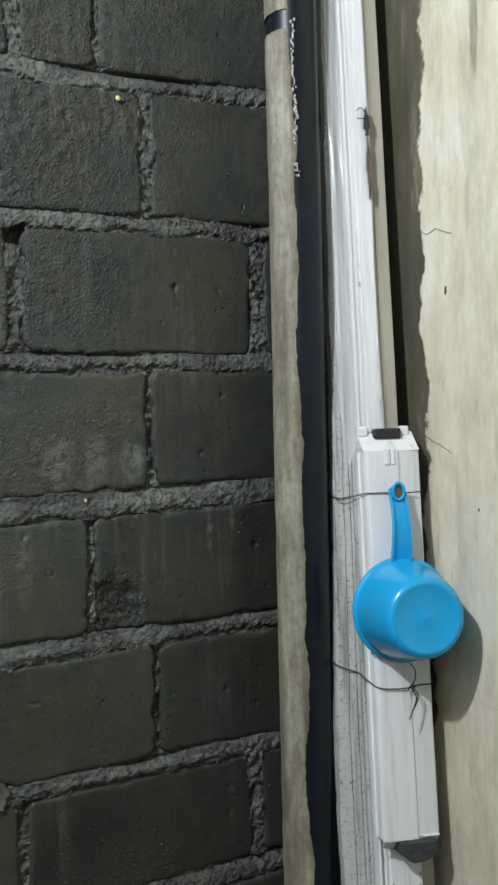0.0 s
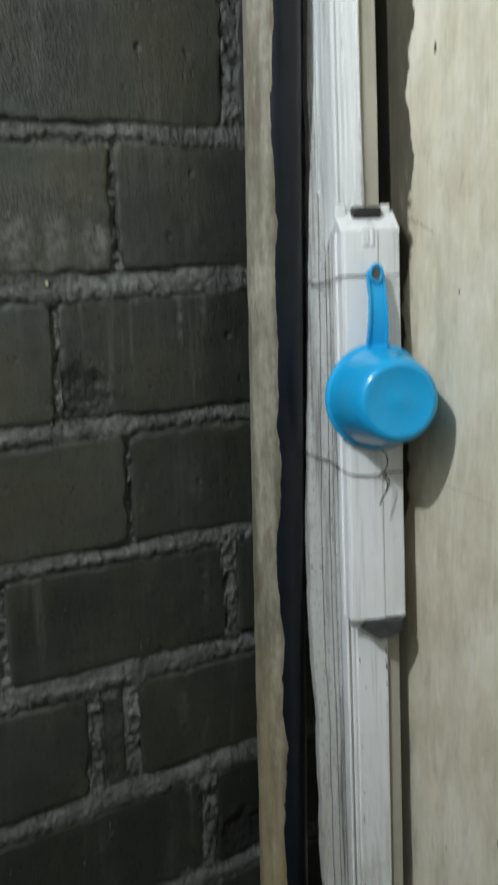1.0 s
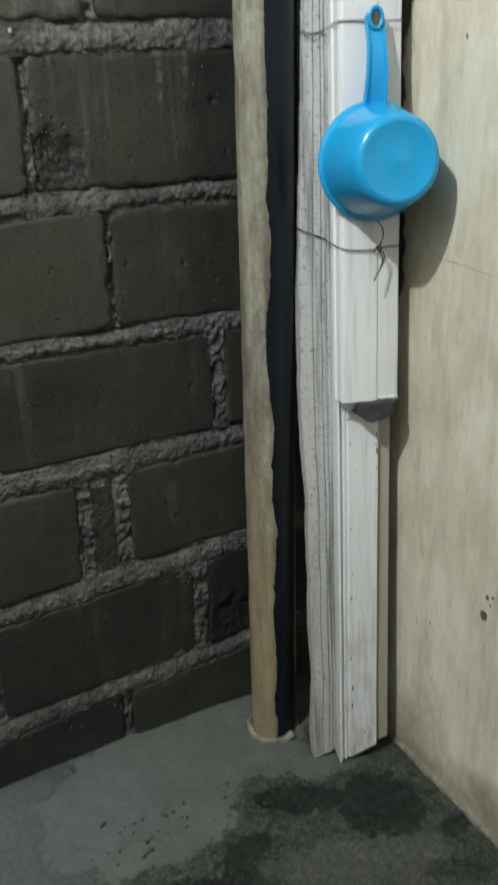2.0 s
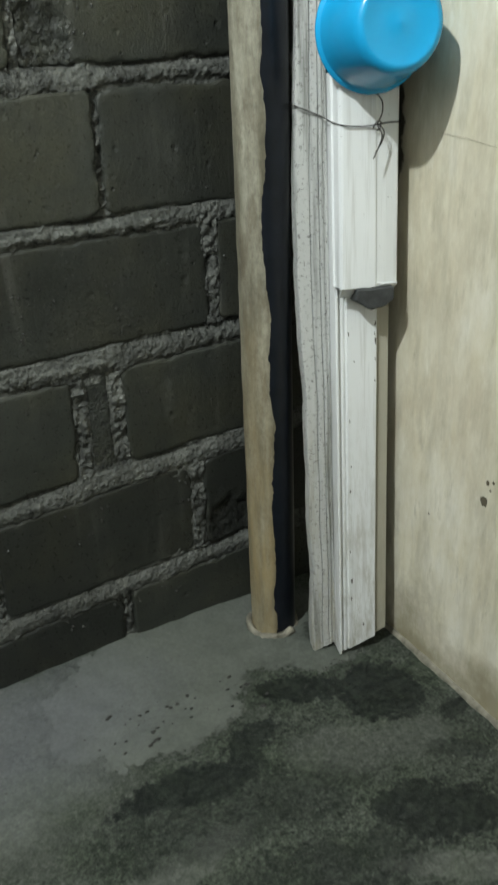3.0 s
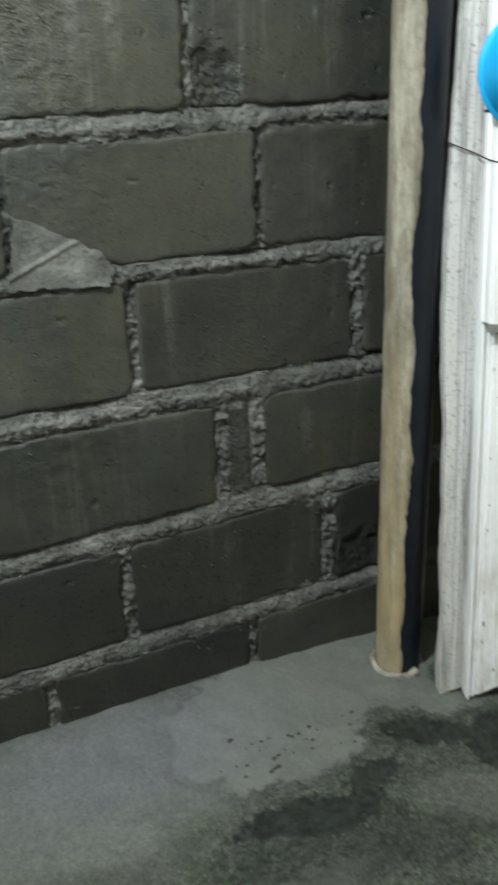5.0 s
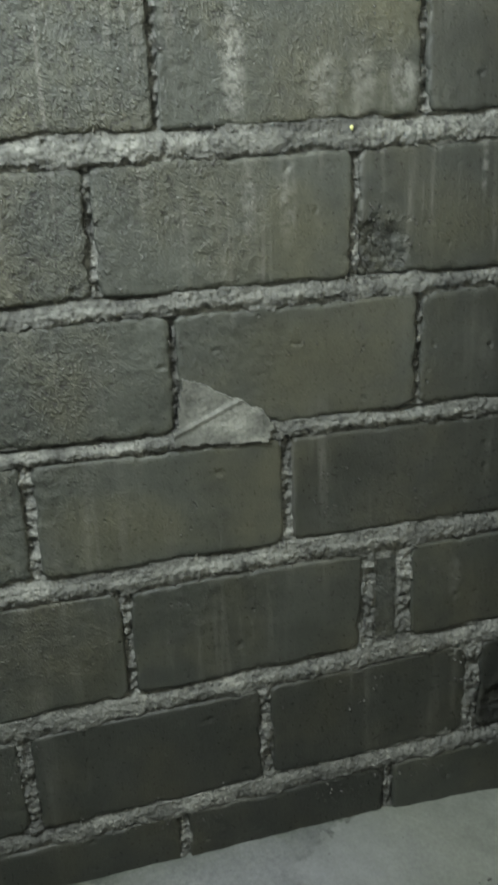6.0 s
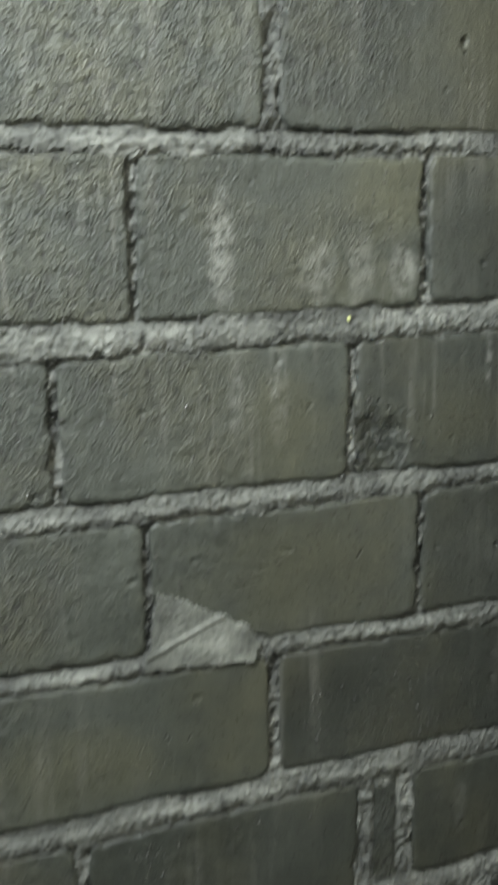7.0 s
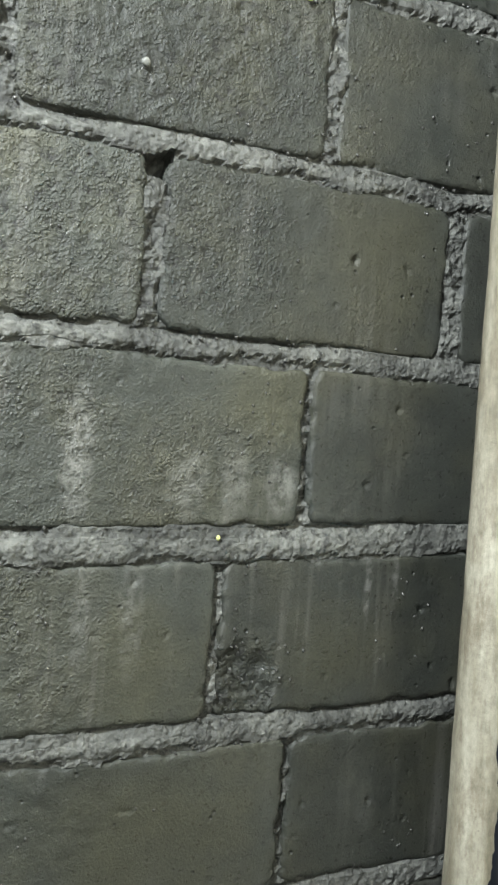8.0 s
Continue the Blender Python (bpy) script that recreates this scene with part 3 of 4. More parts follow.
def mortar_depth(x, z):
    """How far the mortar stands behind (plus) or before (minus) the faces of the blocks."""
    k = max(i for i in range(len(BEDS)) if z >= bed(i, x) - BEDS[i][2] - 0.012 * (i > 0)) if z > -0.05 else 0
    lumps = 0.8 * nz(x, 0.0, z, 30) + 0.7 * nz(x, 1.0, z, 80)
    fine = 0.0022 * nz(x, 3.0, z, 130) + 0.0007 * nz(x, 5.0, z, 260)
    fine += 0.003 * max(0.0, nz(x, 17.0, z, 75) - 0.25) - 0.004 * max(0.0, nz(x, 18.0, z, 100) - 0.3)
    gap = 1.0
    for cx, cz, rx, rz in CHIPS.values():
        if math.hypot((x - cx) / rx, (z - cz) / rz) < 1.15:
            gap = 2.0
    chipped = gap > 1.5
    if k > 0:
        zb, th = bed(k, x), BEDS[k][2]
        spill = 0.017 * max(-0.35, nz(x, 9.0, k * 1.7, 15) + 0.02) + 0.006 * nz(x, 9.5, k * 1.7, 60) + 0.004 * nz(x, 9.7, k * 1.7, 130)
        if zb - th - spill < z < zb + 0.004:
            t = (z - (zb - th - spill)) / (th + spill)
            recess = max(0.0, 0.003 + 0.014 * nz(x, 4.0, k * 2.3, 8))
            return 0.0002 - 0.0018 * math.sin(math.pi * min(1.0, t)) + recess * t ** 3 + 0.0026 * lumps + 0.8 * fine
        gap = min(gap, abs(z - zb + th), abs(z - zb))
    course = max(i for i in range(len(BEDS)) if z >= bed(i, x)) if z > -0.05 else 0
    gap = min(gap, abs(bed(min(course + 1, len(BEDS) - 1), x) - BEDS[min(course + 1, len(BEDS) - 1)][2] - z))
    for xj, w in UPRIGHTS[min(course, len(UPRIGHTS) - 1)]:
        off = abs(x - xj)
        if w and off < w / 2 + 0.006:
            hole = 0.02 if course == 7 and -0.22 < x < -0.19 and z > bed(8, x) - 0.048 else 0.0
            return hole + (0.0075 if w < 0.011 else 0.0035) + 0.009 * lumps + 1.6 * fine
        gap = min(gap, off)
    return (0.0045 + 0.002 * lumps + 0.6 * fine) if gap < 0.02 and not chipped else 0.022


def build_mortar():
    x0, x1, z0, z1, step = -0.95, WALL_X, -0.045, 2.12, 0.0034
    nu, nv = int((x1 - x0) / step), int((z1 - z0) / step)

    def place(i, j):
        x, z = x0 + (x1 - x0) * i / (nu - 1), z0 + (z1 - z0) * j / (nv - 1)
        return x, mortar_depth(x, z), z

    ob = tagged(part("wall_north", grid_mesh(nu, nv, place), MORTAR, smooth=False), "damp grey hollow block wall with rough lumpy mortar joints", "wall", kind="structure")
    bm = bmesh.new()
    box(bm, LEFT_X, 0.03, -0.1, WALL_X + 0.15, 0.15, TOP)
    part("wall_core", bm, MORTAR, ob)
    return ob


NORTH = build_mortar()


def rough_patch(x, z):
    """1 where the faces of the blocks are coarse and open, 0 where they are smooth."""
    v = 0.55 * (z - 1.25) - 1.1 * (x + 0.05) + 0.8 * nz(x, 11.0, z, 5) + 0.4 * nz(x, 12.0, z, 14)
    return max(0.0, min(1.0, 2.2 * v))


def block_mesh(xl, xr, k, seed, step, back=0.0):
    """One block face between two upright joints of course k, with worn edges and a coarse skin."""
    nu, nv = max(6, int((xr - xl) / step)), max(5, int(0.19 / step))
    tilt, off = 0.006 * nz(seed, 1.3, 0, 1.7), 0.0035 * nz(seed, 5.3, 0, 1.7) + back
    radius = 0.014 + 0.020 * abs(nz(seed, 8.1, 0, 1.9))

    def place(i, j):
        u, v = i / (nu - 1), j / (nv - 1)
        x = xl + u * (xr - xl)
        zb, zt = bed(k, x) + 0.001, bed(k + 1, x) - BEDS[k + 1][2]
        z = zb + v * (zt - zb)
        ex, ez = min(x - xl, xr - x), min(z - zb, zt - z)
        d = min(ex, ez)
        if ex < radius and ez < radius:
            d = radius - math.hypot(radius - ex, radius - ez)
        d -= 0.005 * (0.4 + nz(x, seed, z, 13)) + 0.0045 * nz(x, seed, z, 34) + 0.002 * nz(x, seed, z, 85) + (0.003 if xr - xl < 0.08 else 0.0) + 0.004 * max(0.0, nz(x, seed + 7, z, 70))
        r = rough_patch(x, z) * (1.9 if k == 8 else 1.0)
        y = off + tilt * (u - 0.5) + 0.0015 * nz(x, seed, z, 9)
        y += (0.0004 + 0.0010 * r) * nz(x, 2.0, z, 60) - 0.0016 * r * max(0.0, nz(x, 4.0, z, 120) - 0.05)
        pit = nz(x, 6.0, z, 52)
        y += 0.012 * max(0.0, pit + 0.3 * nz(x, 6.5, z, 160) - 0.60)
        if d < 0.009:
            y += (0.0034 if z - zb < 0.012 else 0.0024) * (1 - max(d, 0.0) / 0.009) ** 2
        if d < 0:
            y += min(0.03, -d * 8)
        chip = CHIPS.get(k)
        if chip and (q := math.hypot((x - chip[0]) / chip[2], (z - chip[1]) / chip[3]) + 0.35 * nz(x, 8.0, z, 40)) < 1:
            y += 0.008 * min(1.0, 2.2 * (1 - q)) + 0.003 * nz(x, 8.5, z, 110) * min(1.0, 3 * (1 - q))
        if i in (0, nu - 1) or j in (0, nv - 1):
            y = 0.035
        return x, y, z

    return grid_mesh(nu, nv, place)


def build_blocks():
    n = 0
    for k, row in enumerate(UPRIGHTS):
        for (xa, wa), (xb, wb) in zip(row, row[1:]):
            n += 1
            xl, xr = xa + wa / 2, min(xb - wb / 2, WALL_X - 0.002)
            if xr - xl < 0.015:
                continue
            near = xr > -1.0 and BEDS[k][0] < 2.1
            half = xr - xl < 0.08 and k == 2
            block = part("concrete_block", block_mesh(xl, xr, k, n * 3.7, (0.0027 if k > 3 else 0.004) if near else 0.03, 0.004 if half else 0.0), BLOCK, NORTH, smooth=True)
            # tone by course and corner: the light's fall-off painted into the block colour
            block.color = (1, 1, 1, COURSE_TONE.get(k, 1.0) if xr < 0.05 else CORNER_TONE.get(k, 0.9))


# painted fall-off of light by course, second table for blocks by the corner
COURSE_TONE = {0: 0.5, 1: 0.52, 2: 0.76, 3: 0.98, 4: 1.0, 5: 1.0, 6: 1.1, 7: 1.1, 8: 0.95, 9: 0.8}
CORNER_TONE = {1: 0.5, 2: 0.75, 3: 0.65, 4: 0.72, 5: 0.72, 6: 0.75, 7: 0.8, 8: 0.95}
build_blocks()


def build_patch():
    """A trowelled smear of pale mortar over two blocks."""
    nu, nv = 60, 44
    verts, faces = [], []
    for j in range(nv):
        for i in range(nu):
            x, z = -0.392 + 0.17 * i / (nu - 1), 0.740 + 0.12 * j / (nv - 1)
            ridge = max(0.0, 1 - abs((z - 0.775) - 0.45 * (x + 0.37)) / 0.006) * (x < -0.27)
            verts.append((x, -0.0060 - 0.002 * ridge + 0.0012 * nz(x, 0.0, z, 45) + 0.0006 * nz(x, 3.0, z, 160), z))
    keep = set()
    for j in range(nv - 1):
        for i in range(nu - 1):
            x, _, z = verts[j * nu + i]
            if inside(x + 0.006 * nz(x, 2.0, z, 40), z + 0.006 * nz(x, 7.0, z, 40), PATCH):
                faces.append((j * nu + i, j * nu + i + 1, (j + 1) * nu + i + 1, (j + 1) * nu + i))
                keep.add((i, j))
    n = len(verts)
    verts += [(x, 0.004, z) for x, _, z in verts]
    for i, j in keep:
        a, q, c, d = j * nu + i, j * nu + i + 1, (j + 1) * nu + i + 1, (j + 1) * nu + i
        for near, p0, p1 in (((i, j - 1), a, q), ((i + 1, j), q, c), ((i, j + 1), c, d), ((i - 1, j), d, a)):
            if near not in keep:
                faces.append((p0, p0 + n, p1 + n, p1))
    part("mortar_smear", (verts, [], faces), MORTAR_SMEAR, NORTH, "pale trowelled smear of mortar")


def build_squeeze(k, x0, x1, lo, hi, seed):
    """Pale mortar squeezed out along a stretch of bed joint k; lo and hi are its edges across the joint."""
    nu, nv = int((x1 - x0) / 0.0034), 12

    def place(i, j):
        x, t = x0 + (x1 - x0) * i / (nu - 1), j / (nv - 1)
        ends = min(1.0, 12 * i / nu, 12 * (nu - 1 - i) / nu)
        low = lo - 0.22 * nz(x, seed, 0.0, 24) - 0.12 * nz(x, seed, 2.0, 70)
        high = hi + 0.12 * nz(x, seed, 4.0, 30) + 0.06 * nz(x, seed, 5.0, 90)
        mid = 0.5 * (low + high)
        f = mid + (t - 0.5) * max(0.05, high - low) * (0.3 + 0.7 * ends)
        z = bed(k, x) - BEDS[k][2] * (1 - f)
        y = min(mortar_depth(x, z), 0.004) - 0.0016 * math.sin(math.pi * t) - 0.0010 * nz(x, seed, z, 60) - 0.0006
        if j in (0, nv - 1) or i in (0, nu - 1):
            y += 0.003
        return x, y, z

    part("mortar_ridge", grid_mesh(nu, nv, place), MORTAR_PALE, NORTH, "pale squeezed-out ridge of mortar")


build_patch()
for ridge in ((6, -0.62, -0.16, -0.15, 0.85, 1.0), (6, -0.17, 0.06, -0.1, 0.75, 2.0), (5, -0.56, -0.12, 0.1, 0.7, 3.0), (4, -0.62, -0.34, 0.0, 0.7, 4.0), (4, -0.20, 0.10, 0.15, 0.75, 5.0),
              (3, -0.66, -0.20, 0.05, 0.75, 6.0), (3, -0.18, -0.02, 0.2, 0.7, 7.0), (7, -0.45, -0.22, 0.1, 0.8, 8.0), (8, -0.50, -0.28, 0.1, 0.8, 9.0), (2, -0.40, -0.14, 0.2, 0.7, 10.0)):
    build_squeeze(*ridge)

# ---- waste pipe standing in the corner ----
PX, PY, PR = 0.217, -0.103, 0.0405


def build_pipe():
    pipe = tagged(new("waste_pipe"), "dark plastic waste pipe, half covered in ragged cream paint", "pipe")
    pipe.location = (PX, PY, 0)
    n, m = 40, 60

    def sway(z):
        """The pipe stands a little out of plumb and is not quite straight."""
        return 0.003 * (1 - z) + 0.003 * nz(0.3, 0.2, z, 1.6), 0.003 * nz(4.3, 0.2, z, 1.6)

    def skin(i, j):
        a, z = 2 * math.pi * i / n, -0.01 + (TOP + 0.01) * j / (m - 1)
        r = PR + 0.0006 * nz(math.cos(a), math.sin(a), z * 4, 2.0)
        return r * math.cos(a) + sway(z)[0], r * math.sin(a) + sway(z)[1], z

    part("tube", grid_mesh(n + 1, m, skin), PIPE, pipe, "dark blue-black plastic tube", smooth=True)

    # paint skin on the side away from the corner; its edge wanders and drips
    facing = math.atan2(-1.17, -0.64)
    rows, cols = 420, 15

    def coat(lo, hi):
        verts, faces = [], []
        for j in range(rows):
            z = lo + (hi - lo) * j / (rows - 1)
            w = 0.20 * nz(0.0, 1.0, z, 6) + 0.13 * nz(2.0, 1.0, z, 17) + 0.16 * max(0.0, nz(3.0, 1.0, z, 31) - 0.15) + 0.05 * nz(3.0, 1.0, z, 120) - 0.10 * max(0.0, nz(5.0, 1.0, z, 44) - 0.2)
            right = facing + 0.10 + 0.10 * (1.2 - z) / 1.2 * (z < 1.2) - 0.16 * max(0.0, z - 1.35) + w
            left = facing - 1.9
            for i in range(cols):
                t = i / (cols - 1)
                a = left + t * (right - left)
                r = PR + 0.0030 * min(1.0, (1 - t) * 9) * min(1.0, 9 * t + 0.2) + 0.0012 * nz(math.cos(a) * 2, math.sin(a) * 2, z * 3, 9) - 0.0006
                if i in (0, cols - 1):
                    r = PR - 0.002
                verts.append((r * math.cos(a) + sway(z)[0], r * math.sin(a) + sway(z)[1], z))
        for j in range(rows - 1):
            for i in range(cols - 1):
                faces.append((j * cols + i, j * cols + i + 1, (j + 1) * cols + i + 1, (j + 1) * cols + i))
        return verts, [], faces

    part("paint_coat", coat(-0.006, 1.915), PIPE_PAINT, pipe, "ragged cream paint with ochre stains", smooth=True)
    part("paint_coat", coat(1.945, TOP - 0.01), PIPE_PAINT, pipe, "ragged cream paint with ochre stains", smooth=True)

    # pale beads: glints of the wet paint edge put into colour and shape
    beads, rng = bmesh.new(), random.Random(6)
    for k in range(70):
        z = 1.735 + 0.24 * k / 69 if k < 56 else 1.685 + 0.02 * rng.random()
        a = facing + 0.02 + 0.06 * nz(0.0, 6.0, z, 20) + rng.gauss(0, 0.035)
        r = rng.choice((0.0010, 0.0015, 0.0022))
        place = Matrix.Translation(((PR + 0.0026) * math.cos(a) + sway(z)[0], (PR + 0.0026) * math.sin(a) + sway(z)[1], z)) @ Matrix.Diagonal((1, 1, rng.uniform(1, 2.6), 1))
        bmesh.ops.create_icosphere(beads, subdivisions=1, radius=r, matrix=place)
    tagged(part("varnish_run", beads, GLOSS, pipe, smooth=True), "pale glossy beads standing in for wet glints along the paint edge", kind="stuff")

    def ring(i, j):
        a, b = 2 * math.pi * i / n, 2 * math.pi * j / 10
        lump = nz(math.cos(a), math.sin(a), 3.0, 2.2)
        r = PR + 0.003 + 0.006 * math.cos(b) + 0.006 * nz(math.cos(a), math.sin(a), b, 6) + 0.006 * lump
        return r * math.cos(a), r * math.sin(a), -0.002 + 0.014 * lump + 0.008 * math.sin(b) + 0.004 * nz(math.cos(a), math.sin(a), 9.0, 8)

    part("foot_collar", grid_mesh(n + 1, 11, ring), LIME, pipe, "pale cement collar round the foot", smooth=True)
    return pipe


build_pipe()

# ---- bundle of white profiles leaning back into the corner ----
UX = Vector((math.cos(radians(-17)), math.sin(radians(-17)), 0))
UZ = Vector((-0.019, 0.078, 1)).normalized()
UZ = (UZ - UX * UX.dot(UZ) - 0.019 * UX).normalized()
UN = UX.cross(UZ).normalized()
LEAN_AT = Matrix(((UX.x, -UN.x, UZ.x, 0.272), (UX.y, -UN.y, UZ.y, -0.25), (UX.z, -UN.z, UZ.z, 0.0), (0, 0, 0, 1)))


def extrude(section, z0, z1, steps=1, wobble=None, slant=0.0):
    """A profile (x, depth) drawn along z, closed at both ends, its foot cut at a slant."""
    n = len(section)
    verts, faces = [], []
    for j in range(steps + 1):
        z = z0 + (z1 - z0) * j / steps
        for i, (x, y) in enumerate(section):
            dx, dy = wobble(x, y, z) if wobble else (0, 0)
            verts.append((x + dx, y + dy, z + (slant * x if j == 0 else 0.0)))
    for j in range(steps):
        for i in range(n):
            l = (i + 1) % n
            faces.append((j * n + i, j * n + l, (j + 1) * n + l, (j + 1) * n + i))
    faces += [tuple(range(n))[::-1], tuple(steps * n + i for i in range(n))]
    return verts, [], faces


def leaning(name, label, category):
    ob = tagged(new(name), label, category)
    ob.matrix_basis = LEAN_AT
    return ob


def build_post():
    # two lengths meet behind the channel cover, the upper one a little slimmer
    for z0, z1, w, edge, cut, label in ((0.006, 0.97, 0.0, 0.091, 0.40, "white painted window profile standing on the wet floor"), (0.975, 2.30, 0.0245, 0.0715, 0.0, "upper white window profile under creased plastic film")):
        post = leaning("window_profile", label, "profile")
        front = [(0.0, -0.002), (0.0035, -0.003), (0.0055, 0.0035), (0.0085, 0.0040), (0.0105, 0.0015), (0.0135, 0.0012), (0.0155, 0.003), (0.0172, 0.003), (0.019, 0.0),
                 (0.066 - w, 0.0), (0.068 - w, 0.003), (0.068 - w, 0.040), (0.060 - w, 0.040), (0.060 - w, 0.012), (0.006, 0.012), (0.006, 0.040), (0.0, 0.040)]
        part("front_channel", extrude(front, z0, z1, 30, lambda x, y, z: (0.0012 * nz(x, 0, z, 5), 0.0015 * nz(0, x, z, 4)), cut), WHITE, post, "white painted face with a thin fin and grooves")
        flange = [(0.0685 - w, 0.008), (edge - 0.0025, 0.008), (edge - 0.001, 0.010), (edge, 0.020), (0.0685 - w, 0.022)]
        marks = ((0.0645, 0.612, 0.005), (0.0635, 0.596, 0.003), (0.065, 0.585, 0.006), (0.0645, 0.556, 0.004), (0.064, 0.52, 0.003), (0.021, 0.600, 0.004), (0.022, 0.455, 0.003), (0.024, 0.375, 0.003),
                 (0.022, 0.330, 0.004), (0.021, 0.215, 0.004), (0.024, 0.155, 0.007), (0.0225, 0.120, 0.005), (0.045, 0.062, 0.004), (0.030, 0.555, 0.002)) if z0 < 0.5 else (
                (0.014, 1.600, 0.004), (0.016, 1.560, 0.003), (0.015, 1.528, 0.005), (0.018, 1.470, 0.004), (0.020, 1.462, 0.004), (0.0395, 1.415, 0.006), (0.039, 1.395, 0.008), (0.040, 1.370, 0.005),
                (0.0395, 1.335, 0.010), (0.040, 1.315, 0.007))
        build_chips(post, marks, 5)
        part("side_flange", extrude(flange, z0, z1, 20, lambda x, y, z: (0.001 * nz(x, 3, z, 4), 0), cut), WHITE_GREY, post, "greyish cream side flange")


def build_tear():
    tear = leaning("torn_sticker", "torn dark remnant of tape on the upper profile", "tape")
    rng = random.Random(2)
    for z0, z1, w, mat in ((1.768, 1.815, 0.0062, RUBBER), (1.665, 1.765, 0.0046, RUST)):
        n = 14
        verts = []
        for k in range(n + 1):
            z = z0 + (z1 - z0) * k / n
            half = w * (0.35 + 0.65 * rng.random()) * math.sin(math.pi * min(0.97, 0.06 + k / n))
            c = 0.0385 + 0.0015 * nz(z, 0, 0, 30)
            verts += [(c - half, -0.0090, z), (min(0.0440, c + half), -0.0090, z), (min(0.0440, c + half), 0.001, z), (c - half, 0.001, z)]
        faces = [(4 * k + q, 4 * k + (q + 1) % 4, 4 * k + 4 + (q + 1) % 4, 4 * k + 4 + q) for k in range(n) for q in range(4)]
        part("tape_shred", (verts, [], faces), mat, tear)
    for dz, rise in ((1.806, 0.006), (1.797, -0.003)):
        curl = spline([(0.036, -0.009, dz), (0.029, -0.012, dz + rise), (0.022, -0.010, dz + 0.4 * rise)], 5)
        part("tape_thread", tube(curl, 0.0008, 5), RUBBER, tear, smooth=True)


def build_rear_strip():
    strip = leaning("ribbed_strip", "narrow ribbed white strip with flaking grey stains", "profile")
    ribs = {"outer_bead": [(-0.041, 0.0290), (-0.0395, 0.0258), (-0.0245, 0.0245), (-0.0236, 0.0262), (-0.0236, 0.050), (-0.041, 0.050)],
            "middle_web": [(-0.0231, 0.0268), (-0.0222, 0.0250), (-0.0130, 0.0246), (-0.0120, 0.0264), (-0.0120, 0.050), (-0.0231, 0.050)],
            "inner_rib": [(-0.0114, 0.0268), (-0.0106, 0.0246), (-0.0070, 0.0246), (-0.0062, 0.0270), (-0.0046, 0.0270), (-0.0038, 0.0238), (-0.0008, 0.0238), (-0.0008, 0.050), (-0.0114, 0.050)]}

    def wob(x, y, z):
        bulge = 0.009 * math.exp(-((z - 0.72) / 0.22) ** 2) + 0.003 * nz(0.0, 8.0, z, 9)
        taper = 0.020 * max(0.0, z - 0.95)
        share = min(1.0, max(0.0, -x / 0.041))
        return share * (taper - bulge) + share * (0.0012 * nz(0.0, 8.0, z, 40) + 0.004 * max(0.0, nz(0.0, 9.0, z, 70) - 0.3)), 0.0012 * nz(x * 9, 1.0, z, 14)

    for name, section in ribs.items():
        part(name, extrude(section, 0.016, 2.28, 170, wob, 0.36), WHITE_OLD, strip)
    return strip


